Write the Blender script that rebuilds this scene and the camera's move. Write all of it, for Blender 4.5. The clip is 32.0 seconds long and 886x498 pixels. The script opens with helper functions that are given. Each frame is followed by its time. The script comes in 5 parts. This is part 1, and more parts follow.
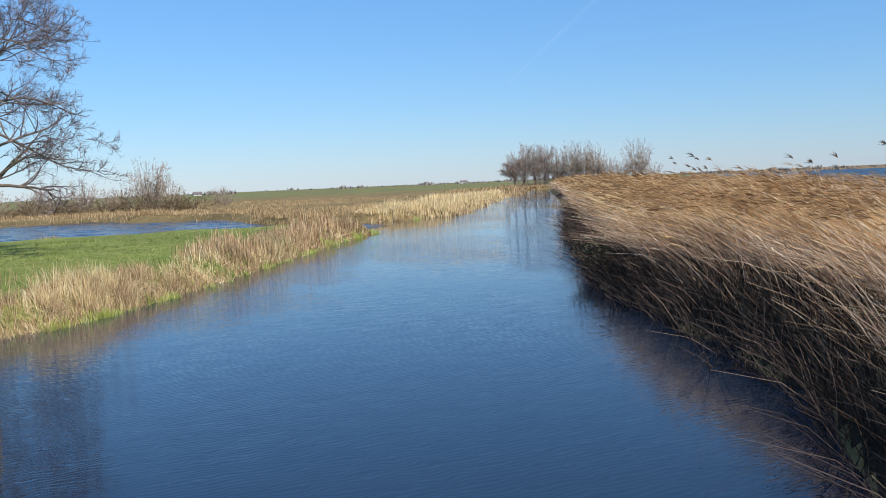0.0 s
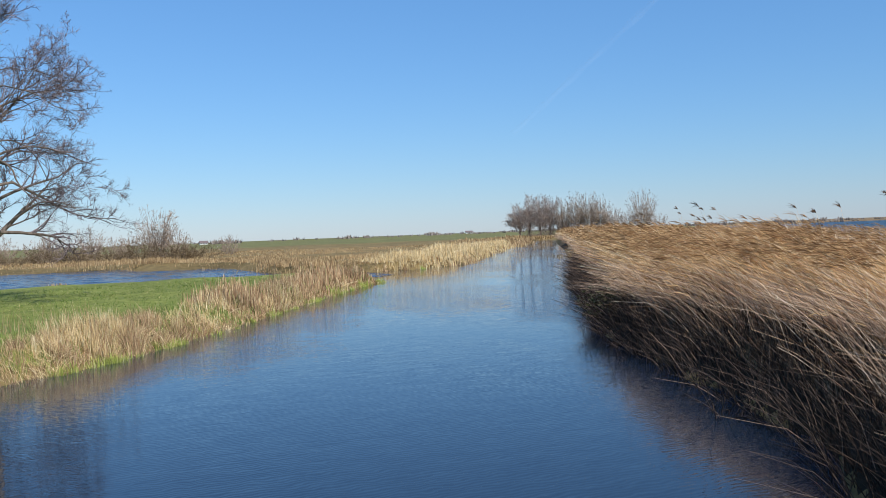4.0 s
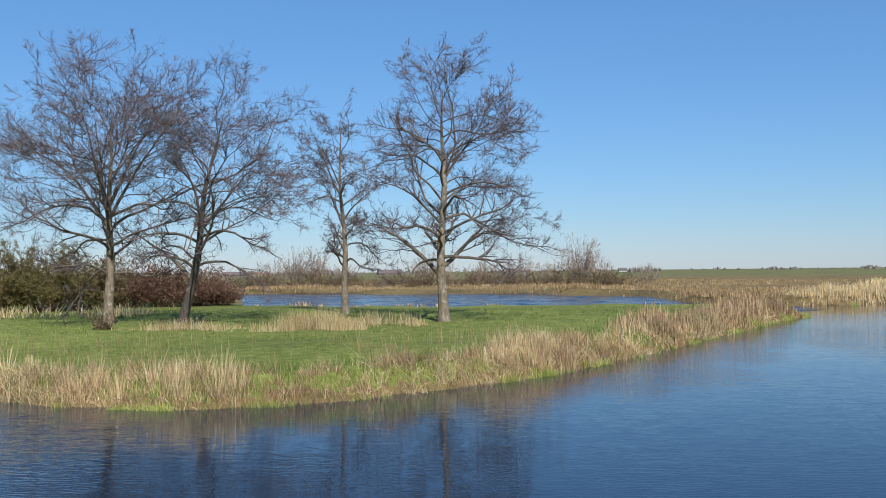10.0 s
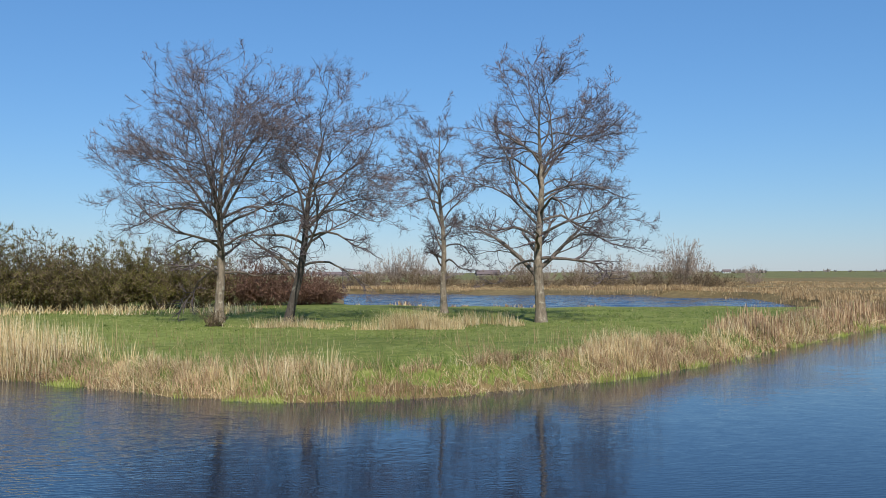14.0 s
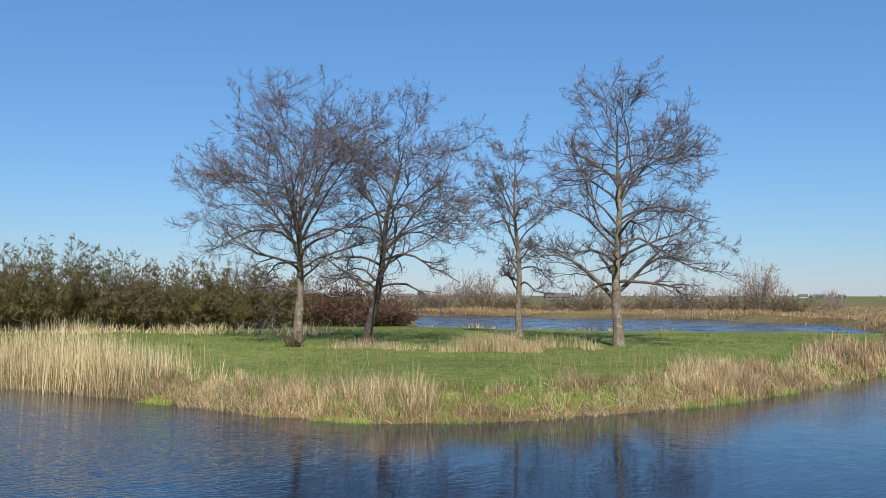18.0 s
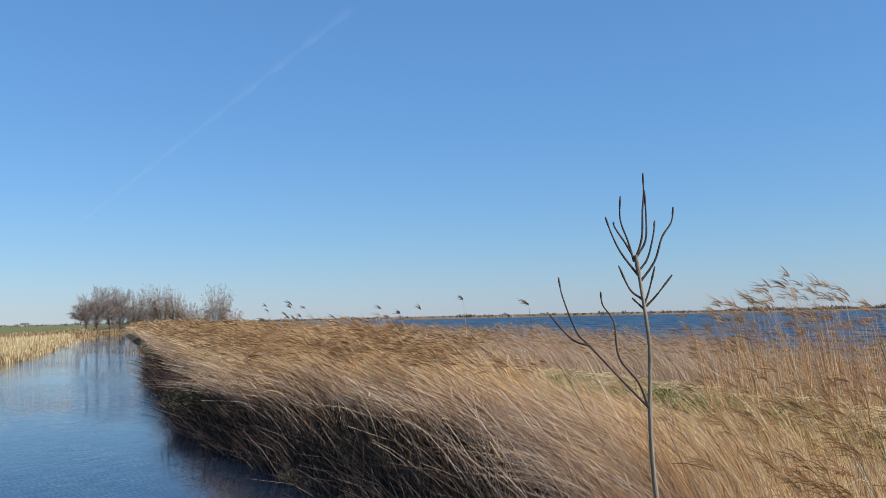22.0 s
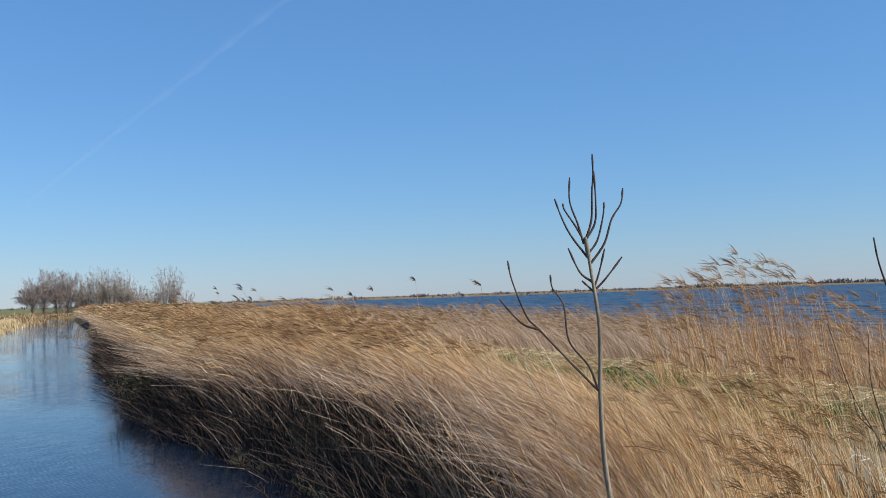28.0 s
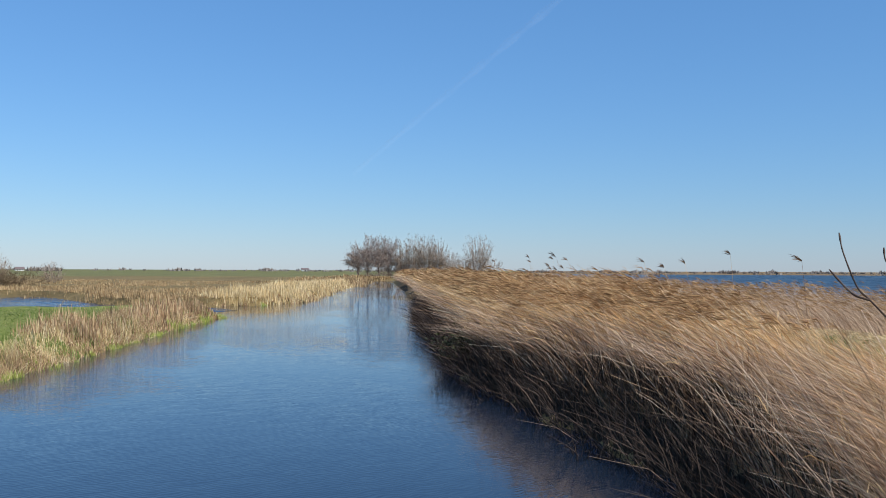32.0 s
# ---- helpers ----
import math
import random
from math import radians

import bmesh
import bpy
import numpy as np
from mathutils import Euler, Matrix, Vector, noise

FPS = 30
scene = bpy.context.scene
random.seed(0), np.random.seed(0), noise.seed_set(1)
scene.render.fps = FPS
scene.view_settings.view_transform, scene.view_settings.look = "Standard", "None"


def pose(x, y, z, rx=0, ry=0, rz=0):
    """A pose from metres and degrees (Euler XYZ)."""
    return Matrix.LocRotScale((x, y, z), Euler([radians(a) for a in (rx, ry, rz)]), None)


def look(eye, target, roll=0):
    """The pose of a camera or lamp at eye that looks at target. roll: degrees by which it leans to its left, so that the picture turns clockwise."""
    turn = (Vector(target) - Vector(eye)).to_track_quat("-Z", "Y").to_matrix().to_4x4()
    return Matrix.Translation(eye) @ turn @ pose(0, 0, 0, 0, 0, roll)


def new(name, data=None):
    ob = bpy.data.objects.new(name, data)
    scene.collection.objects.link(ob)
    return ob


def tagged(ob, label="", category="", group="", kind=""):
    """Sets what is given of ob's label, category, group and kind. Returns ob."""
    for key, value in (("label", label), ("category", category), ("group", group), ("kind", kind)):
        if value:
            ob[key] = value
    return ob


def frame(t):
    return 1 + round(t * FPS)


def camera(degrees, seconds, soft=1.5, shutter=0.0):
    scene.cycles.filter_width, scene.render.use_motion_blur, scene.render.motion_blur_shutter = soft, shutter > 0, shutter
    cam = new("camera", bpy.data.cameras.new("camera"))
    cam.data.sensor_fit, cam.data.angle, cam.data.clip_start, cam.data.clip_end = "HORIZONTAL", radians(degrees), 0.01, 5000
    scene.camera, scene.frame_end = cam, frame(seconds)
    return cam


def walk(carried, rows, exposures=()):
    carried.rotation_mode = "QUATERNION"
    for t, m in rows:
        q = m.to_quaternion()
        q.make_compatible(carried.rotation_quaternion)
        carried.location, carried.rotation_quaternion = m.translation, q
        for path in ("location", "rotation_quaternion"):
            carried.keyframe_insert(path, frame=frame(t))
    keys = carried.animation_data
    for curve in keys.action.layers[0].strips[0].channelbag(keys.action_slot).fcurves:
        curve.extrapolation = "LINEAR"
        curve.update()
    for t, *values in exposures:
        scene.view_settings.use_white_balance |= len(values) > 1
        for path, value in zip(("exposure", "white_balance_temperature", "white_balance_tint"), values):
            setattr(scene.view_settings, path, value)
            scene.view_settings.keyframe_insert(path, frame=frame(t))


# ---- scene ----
# ---- camera and walk ----
cam = camera(50.83, 32.0, 0.9)
# seconds, x, y, z, yaw, pitch, roll
PATH = [
    (0.0, 0.634, 1.050, 3.083, -23.72, -4.05, 2.47),
    (0.5, 0.785, 0.985, 3.080, -28.01, -3.38, 2.18),
    (1.0, 0.835, 1.052, 3.082, -30.21, -2.83, 1.87),
    (1.5, 0.811, 1.052, 3.087, -30.48, -2.09, 1.79),
    (2.0, 0.797, 1.036, 3.088, -29.52, -1.11, 2.05),
    (2.5, 0.760, 1.018, 3.077, -28.41, -0.33, 2.35),
    (3.0, 0.714, 0.974, 3.051, -27.06, -0.18, 2.51),
    (3.5, 0.618, 0.898, 3.026, -25.34, -0.62, 2.39),
    (5.5, 0.253, 0.911, 3.068, -17.30, -0.85, 1.64),
    (6.0, 0.113, 0.853, 3.057, -15.28, -0.53, 1.56),
    (6.5, -0.028, 0.658, 3.076, -12.65, -0.23, 1.56),
    (7.0, -0.063, 0.365, 3.087, -9.54, 0.17, 1.39),
    (7.5, -0.154, 0.057, 3.095, -6.73, 0.58, 1.20),
    (8.0, -0.120, -0.294, 3.081, -4.15, 0.90, 1.00),
    (8.5, -0.062, -0.558, 3.079, -1.85, 1.13, 0.98),
    (9.0, -0.016, -0.803, 3.088, -0.00, 1.27, 0.90),
    (9.5, -0.003, -0.924, 3.091, 1.26, 1.35, 0.72),
    (10.0, 0.003, -1.017, 3.092, 1.92, 1.38, 0.60),
    (10.5, 0.009, -1.041, 3.092, 2.07, 1.38, 0.47),
    (11.0, 0.023, -1.063, 3.091, 1.86, 1.43, 0.44),
    (11.5, 0.031, -1.092, 3.089, 1.63, 1.53, 0.56),
    (12.0, 0.035, -1.125, 3.093, 1.68, 1.66, 0.58),
    (12.5, 0.049, -1.183, 3.094, 2.08, 1.70, 0.47),
    (13.0, 0.050, -1.295, 3.084, 2.81, 1.59, 0.31),
    (13.5, 0.068, -1.470, 3.096, 4.50, 1.42, 0.26),
    (14.0, 0.090, -1.780, 3.110, 7.94, 1.46, 0.33),
    (14.5, 0.139, -2.107, 3.117, 12.87, 1.90, 0.32),
    (15.0, 0.271, -2.411, 3.117, 17.74, 2.48, 0.22),
    (15.5, 0.285, -2.522, 3.136, 21.27, 3.09, -0.03),
    (16.0, 0.170, -2.600, 3.130, 23.20, 3.35, -0.25),
    (16.5, 0.060, -2.580, 3.125, 23.50, 3.30, -0.50),
    (17.0, -0.070, -2.450, 3.115, 21.00, 3.00, -0.70),
    (17.5, -0.190, -2.250, 3.109, 16.91, 2.78, -0.82),
    (18.0, -0.338, -1.934, 3.116, 12.10, 2.84, -0.10),
    (18.5, -0.519, -1.419, 3.122, 5.87, 3.39, 0.62),
    (19.0, -0.690, -0.874, 3.111, -2.63, 3.83, 1.16),
    (19.5, -0.571, -0.233, 3.104, -12.59, 4.17, 1.44),
    (20.0, -0.310, 0.381, 3.103, -23.56, 4.28, 1.51),
    (20.5, -0.125, 0.972, 3.120, -32.93, 4.41, 1.22),
    (21.0, 0.091, 1.129, 3.129, -39.87, 4.41, 1.25),
    (21.5, 0.126, 1.149, 3.111, -44.78, 4.30, 1.08),
    (22.0, 0.147, 1.161, 3.105, -49.11, 4.09, 1.25),
    (22.5, 0.205, 1.206, 3.106, -53.17, 3.94, 1.49),
    (23.0, 0.174, 1.206, 3.127, -56.71, 3.53, 1.97),
    (23.5, 0.166, 1.205, 3.105, -59.62, 3.52, 1.68),
    (24.0, 0.172, 1.267, 3.127, -63.18, 3.07, 1.75),
    (24.5, 0.180, 1.271, 3.106, -66.83, 3.24, 1.50),
    (25.0, 0.200, 1.250, 3.110, -70.20, 3.20, 1.60),
    (25.5, 0.240, 1.170, 3.115, -72.20, 3.12, 1.85),
    (26.0, 0.270, 1.080, 3.120, -70.90, 3.05, 2.10),
    (26.5, 0.299, 1.026, 3.125, -66.36, 2.98, 2.21),
    (27.0, 0.301, 1.044, 3.121, -61.14, 2.86, 2.15),
    (27.5, 0.322, 1.038, 3.122, -55.22, 2.72, 1.97),
    (28.0, 0.240, 1.200, 3.129, -51.94, 2.77, 1.91),
    (28.5, 0.228, 1.185, 3.117, -46.38, 3.03, 1.29),
    (29.0, 0.208, 1.181, 3.127, -40.31, 3.04, 1.03),
    (29.5, -0.022, 1.052, 3.138, -34.89, 2.67, 0.87),
    (30.0, -0.186, 1.025, 3.101, -30.97, 2.15, 0.53),
    (30.5, -0.270, 0.995, 3.097, -29.18, 1.55, 0.30),
    (31.0, -0.275, 0.959, 3.097, -29.18, 1.21, 0.08),
    (31.5, -0.251, 0.930, 3.097, -30.45, 1.17, -0.12),
    (32.0, -0.247, 0.925, 3.084, -33.45, 1.31, -0.22),
]
walk(cam, [(t, pose(x, y, z, 90 + p, r, yw)) for t, x, y, z, yw, p, r in PATH],
     [(t, e + 0.17, 5600, 10) for t, e in ((0, 0.27), (1, 0.26), (3, 0.18), (4, 0.16), (6, 0.11), (9, 0.04), (13, -0.01), (16, -0.05), (18, -0.02), (20, 0.06),
                                   (24, 0.14), (27, 0.15), (29, 0.06), (30, 0.07), (32, 0.1))])

# ---- world, sun, exposure ----
SUN_AZ, SUN_EL = 198.0, 42.0          # counter-clockwise from +y
sun_dir = Vector((-math.sin(radians(SUN_AZ)) * math.cos(radians(SUN_EL)),
                  math.cos(radians(SUN_AZ)) * math.cos(radians(SUN_EL)), math.sin(radians(SUN_EL))))
world = bpy.data.worlds.new("sky")
world.use_nodes = True
scene.world = world
wn = world.node_tree.nodes
sky = wn.new("ShaderNodeTexSky")
sky.sky_type = "NISHITA"
sky.sun_disc = False
sky.sun_elevation = radians(SUN_EL)
sky.sun_rotation = math.atan2(sun_dir.x, sun_dir.y)
sky.air_density, sky.dust_density, sky.ozone_density = 1.25, 0.05, 7.5
wn["Background"].inputs[1].default_value = 0.081
haze = wn.new("ShaderNodeMix")
haze.data_type = "RGBA"
haze.inputs["Factor"].default_value = 0.25
haze.inputs["B"].default_value = (1.95, 4.65, 8.5, 1.0)      # thin even blue haze
world.node_tree.links.new(sky.outputs[0], haze.inputs["A"])
world.node_tree.links.new(haze.outputs["Result"], wn["Background"].inputs[0])
sun = new("sun", bpy.data.lights.new("sun", "SUN"))
sun.data.energy, sun.data.angle, sun.data.color = 5.0, radians(0.53), (1.0, 0.92, 0.79)
sun.matrix_world = look(sun_dir * 100, (0, 0, 0))

# ---- materials ----
def material(name, rough=0.8, spec=0.3):
    m = bpy.data.materials.new(name)
    m.use_nodes = True
    b = m.node_tree.nodes["Principled BSDF"]
    b.inputs["Roughness"].default_value = rough
    b.inputs["Specular IOR Level"].default_value = spec
    return m, m.node_tree.nodes, m.node_tree.links, b


def ramp(nodes, stops):
    r = nodes.new("ShaderNodeValToRGB")
    e = r.color_ramp.elements
    while len(e) < len(stops):
        e.new(0.5)
    for k, (at, col) in zip(e, stops):
        k.position, k.color = at, (*col, 1)
    return r


def noise_node(nodes, links, scale, detail=6.0, rough=0.55, stretch=None):
    n = nodes.new("ShaderNodeTexNoise")
    n.inputs["Scale"].default_value, n.inputs["Detail"].default_value = scale, detail
    n.inputs["Roughness"].default_value = rough
    co = nodes.new("ShaderNodeTexCoord")
    mp = nodes.new("ShaderNodeMapping")
    if stretch:
        mp.inputs["Scale"].default_value = stretch
    links.new(co.outputs["Object"], mp.inputs["Vector"])
    links.new(mp.outputs["Vector"], n.inputs["Vector"])
    return n


def mix_color(nodes, links, fac, a, b, mode="MIX"):
    m = nodes.new("ShaderNodeMix")
    m.data_type, m.blend_type = "RGBA", mode
    for sock, v in ((m.inputs["Factor"], fac), (m.inputs["A"], a), (m.inputs["B"], b)):
        if hasattr(v, "is_output"):
            links.new(v, sock)
        else:
            sock.default_value = v
    return m.outputs["Result"]


def strand_material(name, stops, rough=0.75, translucent=0.25, patch=0.5, patch_scale=0.35):
    """Blades, stalks and twigs: one colour an island, patches at metre scale."""
    m, n, l, b = material(name, rough, 0.25)
    geo = n.new("ShaderNodeNewGeometry")
    r = ramp(n, stops)
    l.new(geo.outputs["Random Per Island"], r.inputs[0])
    big = noise_node(n, l, patch_scale, 4)
    shade = ramp(n, [(0.3, (1 - patch * 0.6,) * 3), (0.7, (1 + patch * 0.25,) * 3)])
    l.new(big.outputs["Fac"], shade.inputs[0])
    col = mix_color(n, l, 1.0, r.outputs[0], shade.outputs[0], "MULTIPLY")
    l.new(col, b.inputs["Base Color"])
    if translucent:
        tr = n.new("ShaderNodeBsdfTranslucent")
        mx = n.new("ShaderNodeMixShader")
        mx.inputs[0].default_value = translucent
        l.new(col, tr.inputs[0])
        l.new(b.outputs[0], mx.inputs[1])
        l.new(tr.outputs[0], mx.inputs[2])
        l.new(mx.outputs[0], n["Material Output"].inputs[0])
    return m


def soil_material(name, low, mid, high, scale=0.6, bump=0.4):
    m, n, l, b = material(name, 0.95, 0.15)
    big = noise_node(n, l, 0.07, 5)
    small = noise_node(n, l, scale * 4, 8, 0.7)
    r1 = ramp(n, [(0.3, low), (0.52, mid), (0.72, high)])
    l.new(small.outputs["Fac"], r1.inputs[0])
    r2 = ramp(n, [(0.3, (0.62, 0.62, 0.56)), (0.7, (1.2, 1.15, 1.02))])
    l.new(big.outputs["Fac"], r2.inputs[0])
    l.new(mix_color(n, l, 1.0, r1.outputs[0], r2.outputs[0], "MULTIPLY"), b.inputs["Base Color"])
    bp = n.new("ShaderNodeBump")
    bp.inputs["Strength"].default_value, bp.inputs["Distance"].default_value = bump, 0.08
    l.new(small.outputs["Fac"], bp.inputs["Height"])
    l.new(bp.outputs[0], b.inputs["Normal"])
    return m


def water_material(name, tint, slope, scale, rough, stretch, calm=0.25, gusts=(0.4, 0.66), ripple=0.0, windward=0.0):
    """Water whose facets tilt by a noise field, stronger where a gust ruffles it."""
    m, n, l, b = material(name, rough, 0.5)
    b.inputs["IOR"].default_value = 1.333
    b.inputs["Base Color"].default_value = (*tint, 1)
    fine = noise_node(n, l, scale, 3, 0.55, stretch)
    swell = noise_node(n, l, scale * 0.4, 2, 0.5, stretch)
    gust = noise_node(n, l, 0.05, 4, 0.6, (1, 0.45, 1))
    g = ramp(n, [(gusts[0], (calm,) * 3), (gusts[1], (1.0,) * 3)])
    gco, axes, reach, both_g = n.new("ShaderNodeTexCoord"), n.new("ShaderNodeSeparateXYZ"), n.new("ShaderNodeMapRange"), n.new("ShaderNodeMath")
    l.new(gco.outputs["Object"], axes.inputs[0])
    l.new(axes.outputs["X"], reach.inputs["Value"])
    for key, val in (("From Min", -5.0), ("From Max", -16.0), ("To Min", 0.0), ("To Max", windward)):
        reach.inputs[key].default_value = val
    l.new(gust.outputs["Fac"], both_g.inputs[0])
    l.new(reach.outputs[0], both_g.inputs[1])
    l.new(both_g.outputs[0], g.inputs[0])

    def vec(op, a, c):
        v = n.new("ShaderNodeVectorMath")
        v.operation = op
        for sock, val in zip(v.inputs, (a, c)):
            if hasattr(val, "is_output"):
                l.new(val, sock)
            elif val is not None:
                sock.default_value = val
        return v.outputs[0]

    both = vec("ADD", vec("SUBTRACT", fine.outputs["Color"], (0.5, 0.5, 0.5)), vec("SUBTRACT", swell.outputs["Color"], (0.5, 0.5, 0.5)))
    both = vec("MULTIPLY", both, (slope, slope, 0.0))
    if ripple:      # short wavelets, 0.2 m from crest to crest
        wave = n.new("ShaderNodeTexWave")
        wave.bands_direction = "Y"
        wco, rip = n.new("ShaderNodeTexCoord"), n.new("ShaderNodeMapping")
        for key, val in (("Scale", 3.0), ("Distortion", 9.0), ("Detail", 3.0), ("Detail Scale", 0.9)):
            wave.inputs[key].default_value = val
        l.new(rip.outputs[0], wave.inputs["Vector"])
        rip.inputs["Scale"].default_value = (1, 1, 1)
        l.new(wco.outputs["Object"], rip.inputs["Vector"])
        both = vec("ADD", both, vec("MULTIPLY", vec("SUBTRACT", wave.outputs["Color"], (0.5, 0.5, 0.5)), (0.0, ripple, 0.0)))
    tilt = vec("MULTIPLY", both, g.outputs[0])
    l.new(vec("NORMALIZE", vec("ADD", tilt, (0, 0, 1)), None), b.inputs["Normal"])
    return m


def bark_material(name, low, high, lichen=None):
    m, n, l, b = material(name, 0.9, 0.2)
    a = noise_node(n, l, 9, 8, 0.7, (1, 1, 0.25))
    r = ramp(n, [(0.32, low), (0.68, high)])
    l.new(a.outputs["Fac"], r.inputs[0])
    col = r.outputs[0]
    if lichen:
        p = noise_node(n, l, 3.2, 6, 0.7)
        pr = ramp(n, [(0.54, (0, 0, 0)), (0.66, (0.8, 0.8, 0.8))])
        l.new(p.outputs["Fac"], pr.inputs[0])
        col = mix_color(n, l, pr.outputs[0], col, (*lichen, 1))
    l.new(col, b.inputs["Base Color"])
    bp = n.new("ShaderNodeBump")
    bp.inputs["Strength"].default_value, bp.inputs["Distance"].default_value = 0.7, 0.03
    l.new(a.outputs["Fac"], bp.inputs["Height"])
    l.new(bp.outputs[0], b.inputs["Normal"])
    return m


M_GRASS = soil_material("meadow_turf", (0.085, 0.105, 0.02), (0.18, 0.205, 0.045), (0.31, 0.3, 0.1))
M_FIELD = soil_material("field_turf", (0.125, 0.125, 0.045), (0.165, 0.16, 0.06), (0.225, 0.2, 0.09), 0.1, 0.1)
M_MARSH = soil_material("rough_marsh", (0.115, 0.085, 0.036), (0.21, 0.15, 0.064), (0.31, 0.23, 0.105), 0.25, 0.5)
# mud this black includes the shade under the overhanging reeds
M_MUD = soil_material("shaded_bank_mud", (0.012, 0.009, 0.006), (0.03, 0.022, 0.013), (0.06, 0.043, 0.024), 1.5)
M_LITTER = soil_material("reed_litter", (0.1, 0.068, 0.038), (0.22, 0.15, 0.08), (0.38, 0.27, 0.15), 2.0)
M_ASPHALT = soil_material("asphalt", (0.17, 0.13, 0.09), (0.21, 0.165, 0.12), (0.27, 0.215, 0.16), 12.0, 0.15)
M_CANAL = water_material("canal_water", (0.013, 0.022, 0.038), 0.15, 9.0, 0.012, (0.5, 1.5, 1), 0.2, (0.44, 0.78), 0.18, 0.45)
M_POND = water_material("pond_water", (0.01, 0.021, 0.046), 1.2, 1.8, 0.14, (0.6, 1.4, 1), 0.7)
M_LAKE = water_material("lake_water", (0.005, 0.011, 0.021), 1.9, 0.5, 0.3, (1.2, 0.7, 1), 0.7)
M_REED = strand_material("dry_reed", [(0.0, (0.22, 0.105, 0.04)), (0.28, (0.54, 0.29, 0.11)), (0.5, (0.87, 0.52, 0.2)), (0.72, (0.97, 0.67, 0.31)), (1.0, (0.99, 0.85, 0.57))], 0.42, 0.45, 0.6, 3.2)
M_EDGE = strand_material("weathered_reed", [(0.0, (0.2, 0.11, 0.06)), (0.35, (0.5, 0.31, 0.18)), (0.75, (0.76, 0.53, 0.34)), (1.0, (0.93, 0.76, 0.56))], 0.6, 0.4, 0.4, 2.0)
M_LAKEREED = strand_material("lake_reed", [(0.0, (0.2, 0.12, 0.07)), (0.3, (0.48, 0.31, 0.18)), (1.0, (0.76, 0.57, 0.38))], 0.6, 0.2, 0.5, 0.6)
# old reed, darkened by colour to stand for shade at the bed's foot
M_THATCH = strand_material("shaded_old_reed", [(0.0, (0.03, 0.02, 0.014)), (0.7, (0.12, 0.075, 0.045)), (1.0, (0.4, 0.27, 0.155))], 0.9, 0)
# shade below the reed overhang is put into this near-black brushwood colour
M_BRUSH = strand_material("shaded_brushwood", [(0.0, (0.018, 0.013, 0.01)), (0.8, (0.06, 0.04, 0.03)), (1.0, (0.24, 0.165, 0.115))], 0.85, 0)
M_PLUME = strand_material("reed_plume", [(0.0, (0.24, 0.125, 0.05)), (0.6, (0.43, 0.25, 0.11)), (1.0, (0.64, 0.42, 0.2))], 0.9, 0.35)
M_DARKPLUME = strand_material("dark_plume", [(0.0, (0.09, 0.055, 0.035)), (1.0, (0.26, 0.17, 0.1))], 0.9, 0.2)
M_STRAW = strand_material("bleached_straw", [(0.0, (0.3, 0.19, 0.08)), (0.25, (0.58, 0.41, 0.18)), (0.6, (0.78, 0.58, 0.28)), (1.0, (0.92, 0.78, 0.48))], 0.6, 0.2)
M_SEDGE = strand_material("brown_sedge", [(0.0, (0.18, 0.1, 0.05)), (0.5, (0.45, 0.285, 0.145)), (0.88, (0.7, 0.51, 0.29)), (1.0, (0.4, 0.35, 0.13))], 0.8, 0.2)
M_RUST = strand_material("rusty_marsh_grass", [(0.0, (0.19, 0.115, 0.05)), (0.5, (0.38, 0.25, 0.115)), (1.0, (0.6, 0.44, 0.23))], 0.8, 0.2)
M_BLADE = strand_material("grass_blades", [(0.0, (0.085, 0.13, 0.02)), (0.6, (0.19, 0.245, 0.045)), (0.88, (0.32, 0.335, 0.095)), (1.0, (0.58, 0.48, 0.23))], 0.7, 0.3)
M_IRIS = strand_material("iris_shoots", [(0.0, (0.25, 0.29, 0.045)), (0.7, (0.48, 0.5, 0.1)), (1.0, (0.6, 0.55, 0.24))], 0.6, 0.3)
M_WEED = strand_material("green_weeds", [(0.0, (0.07, 0.115, 0.018)), (0.7, (0.17, 0.235, 0.04)), (1.0, (0.33, 0.37, 0.1))], 0.6, 0.25)
M_TWIG = strand_material("alder_twigs", [(0.0, (0.066, 0.049, 0.046)), (0.6, (0.155, 0.116, 0.11)), (1.0, (0.29, 0.225, 0.205))], 0.85, 0)
M_CONE = strand_material("alder_cones", [(0.0, (0.04, 0.026, 0.02)), (1.0, (0.12, 0.075, 0.055))], 0.85, 0)
M_SCRUB = strand_material("scrub_twigs", [(0.0, (0.085, 0.056, 0.03)), (0.6, (0.165, 0.115, 0.06)), (1.0, (0.28, 0.2, 0.11))], 0.85, 0)
M_REDSCRUB = strand_material("red_scrub_twigs", [(0.0, (0.09, 0.045, 0.03)), (1.0, (0.21, 0.115, 0.07))], 0.85, 0)
M_BUD = strand_material("hawthorn_leaves", [(0.0, (0.1, 0.095, 0.016)), (0.6, (0.2, 0.18, 0.03)), (1.0, (0.31, 0.26, 0.06))], 0.7, 0.35)
M_FARTWIG = strand_material("far_alder_twigs", [(0.0, (0.25, 0.19, 0.155)), (1.0, (0.42, 0.335, 0.27))], 0.85, 0)
M_WILLOW = strand_material("willow_twigs", [(0.0, (0.25, 0.185, 0.135)), (1.0, (0.44, 0.34, 0.245))], 0.85, 0)
M_BARK = bark_material("alder_bark", (0.085, 0.064, 0.042), (0.31, 0.24, 0.16), (0.44, 0.39, 0.28))
M_DARKBARK = bark_material("dark_alder_bark", (0.03, 0.024, 0.019), (0.12, 0.095, 0.07), (0.22, 0.2, 0.15))
M_LIMB = bark_material("limb_bark", (0.055, 0.042, 0.031), (0.22, 0.17, 0.125))
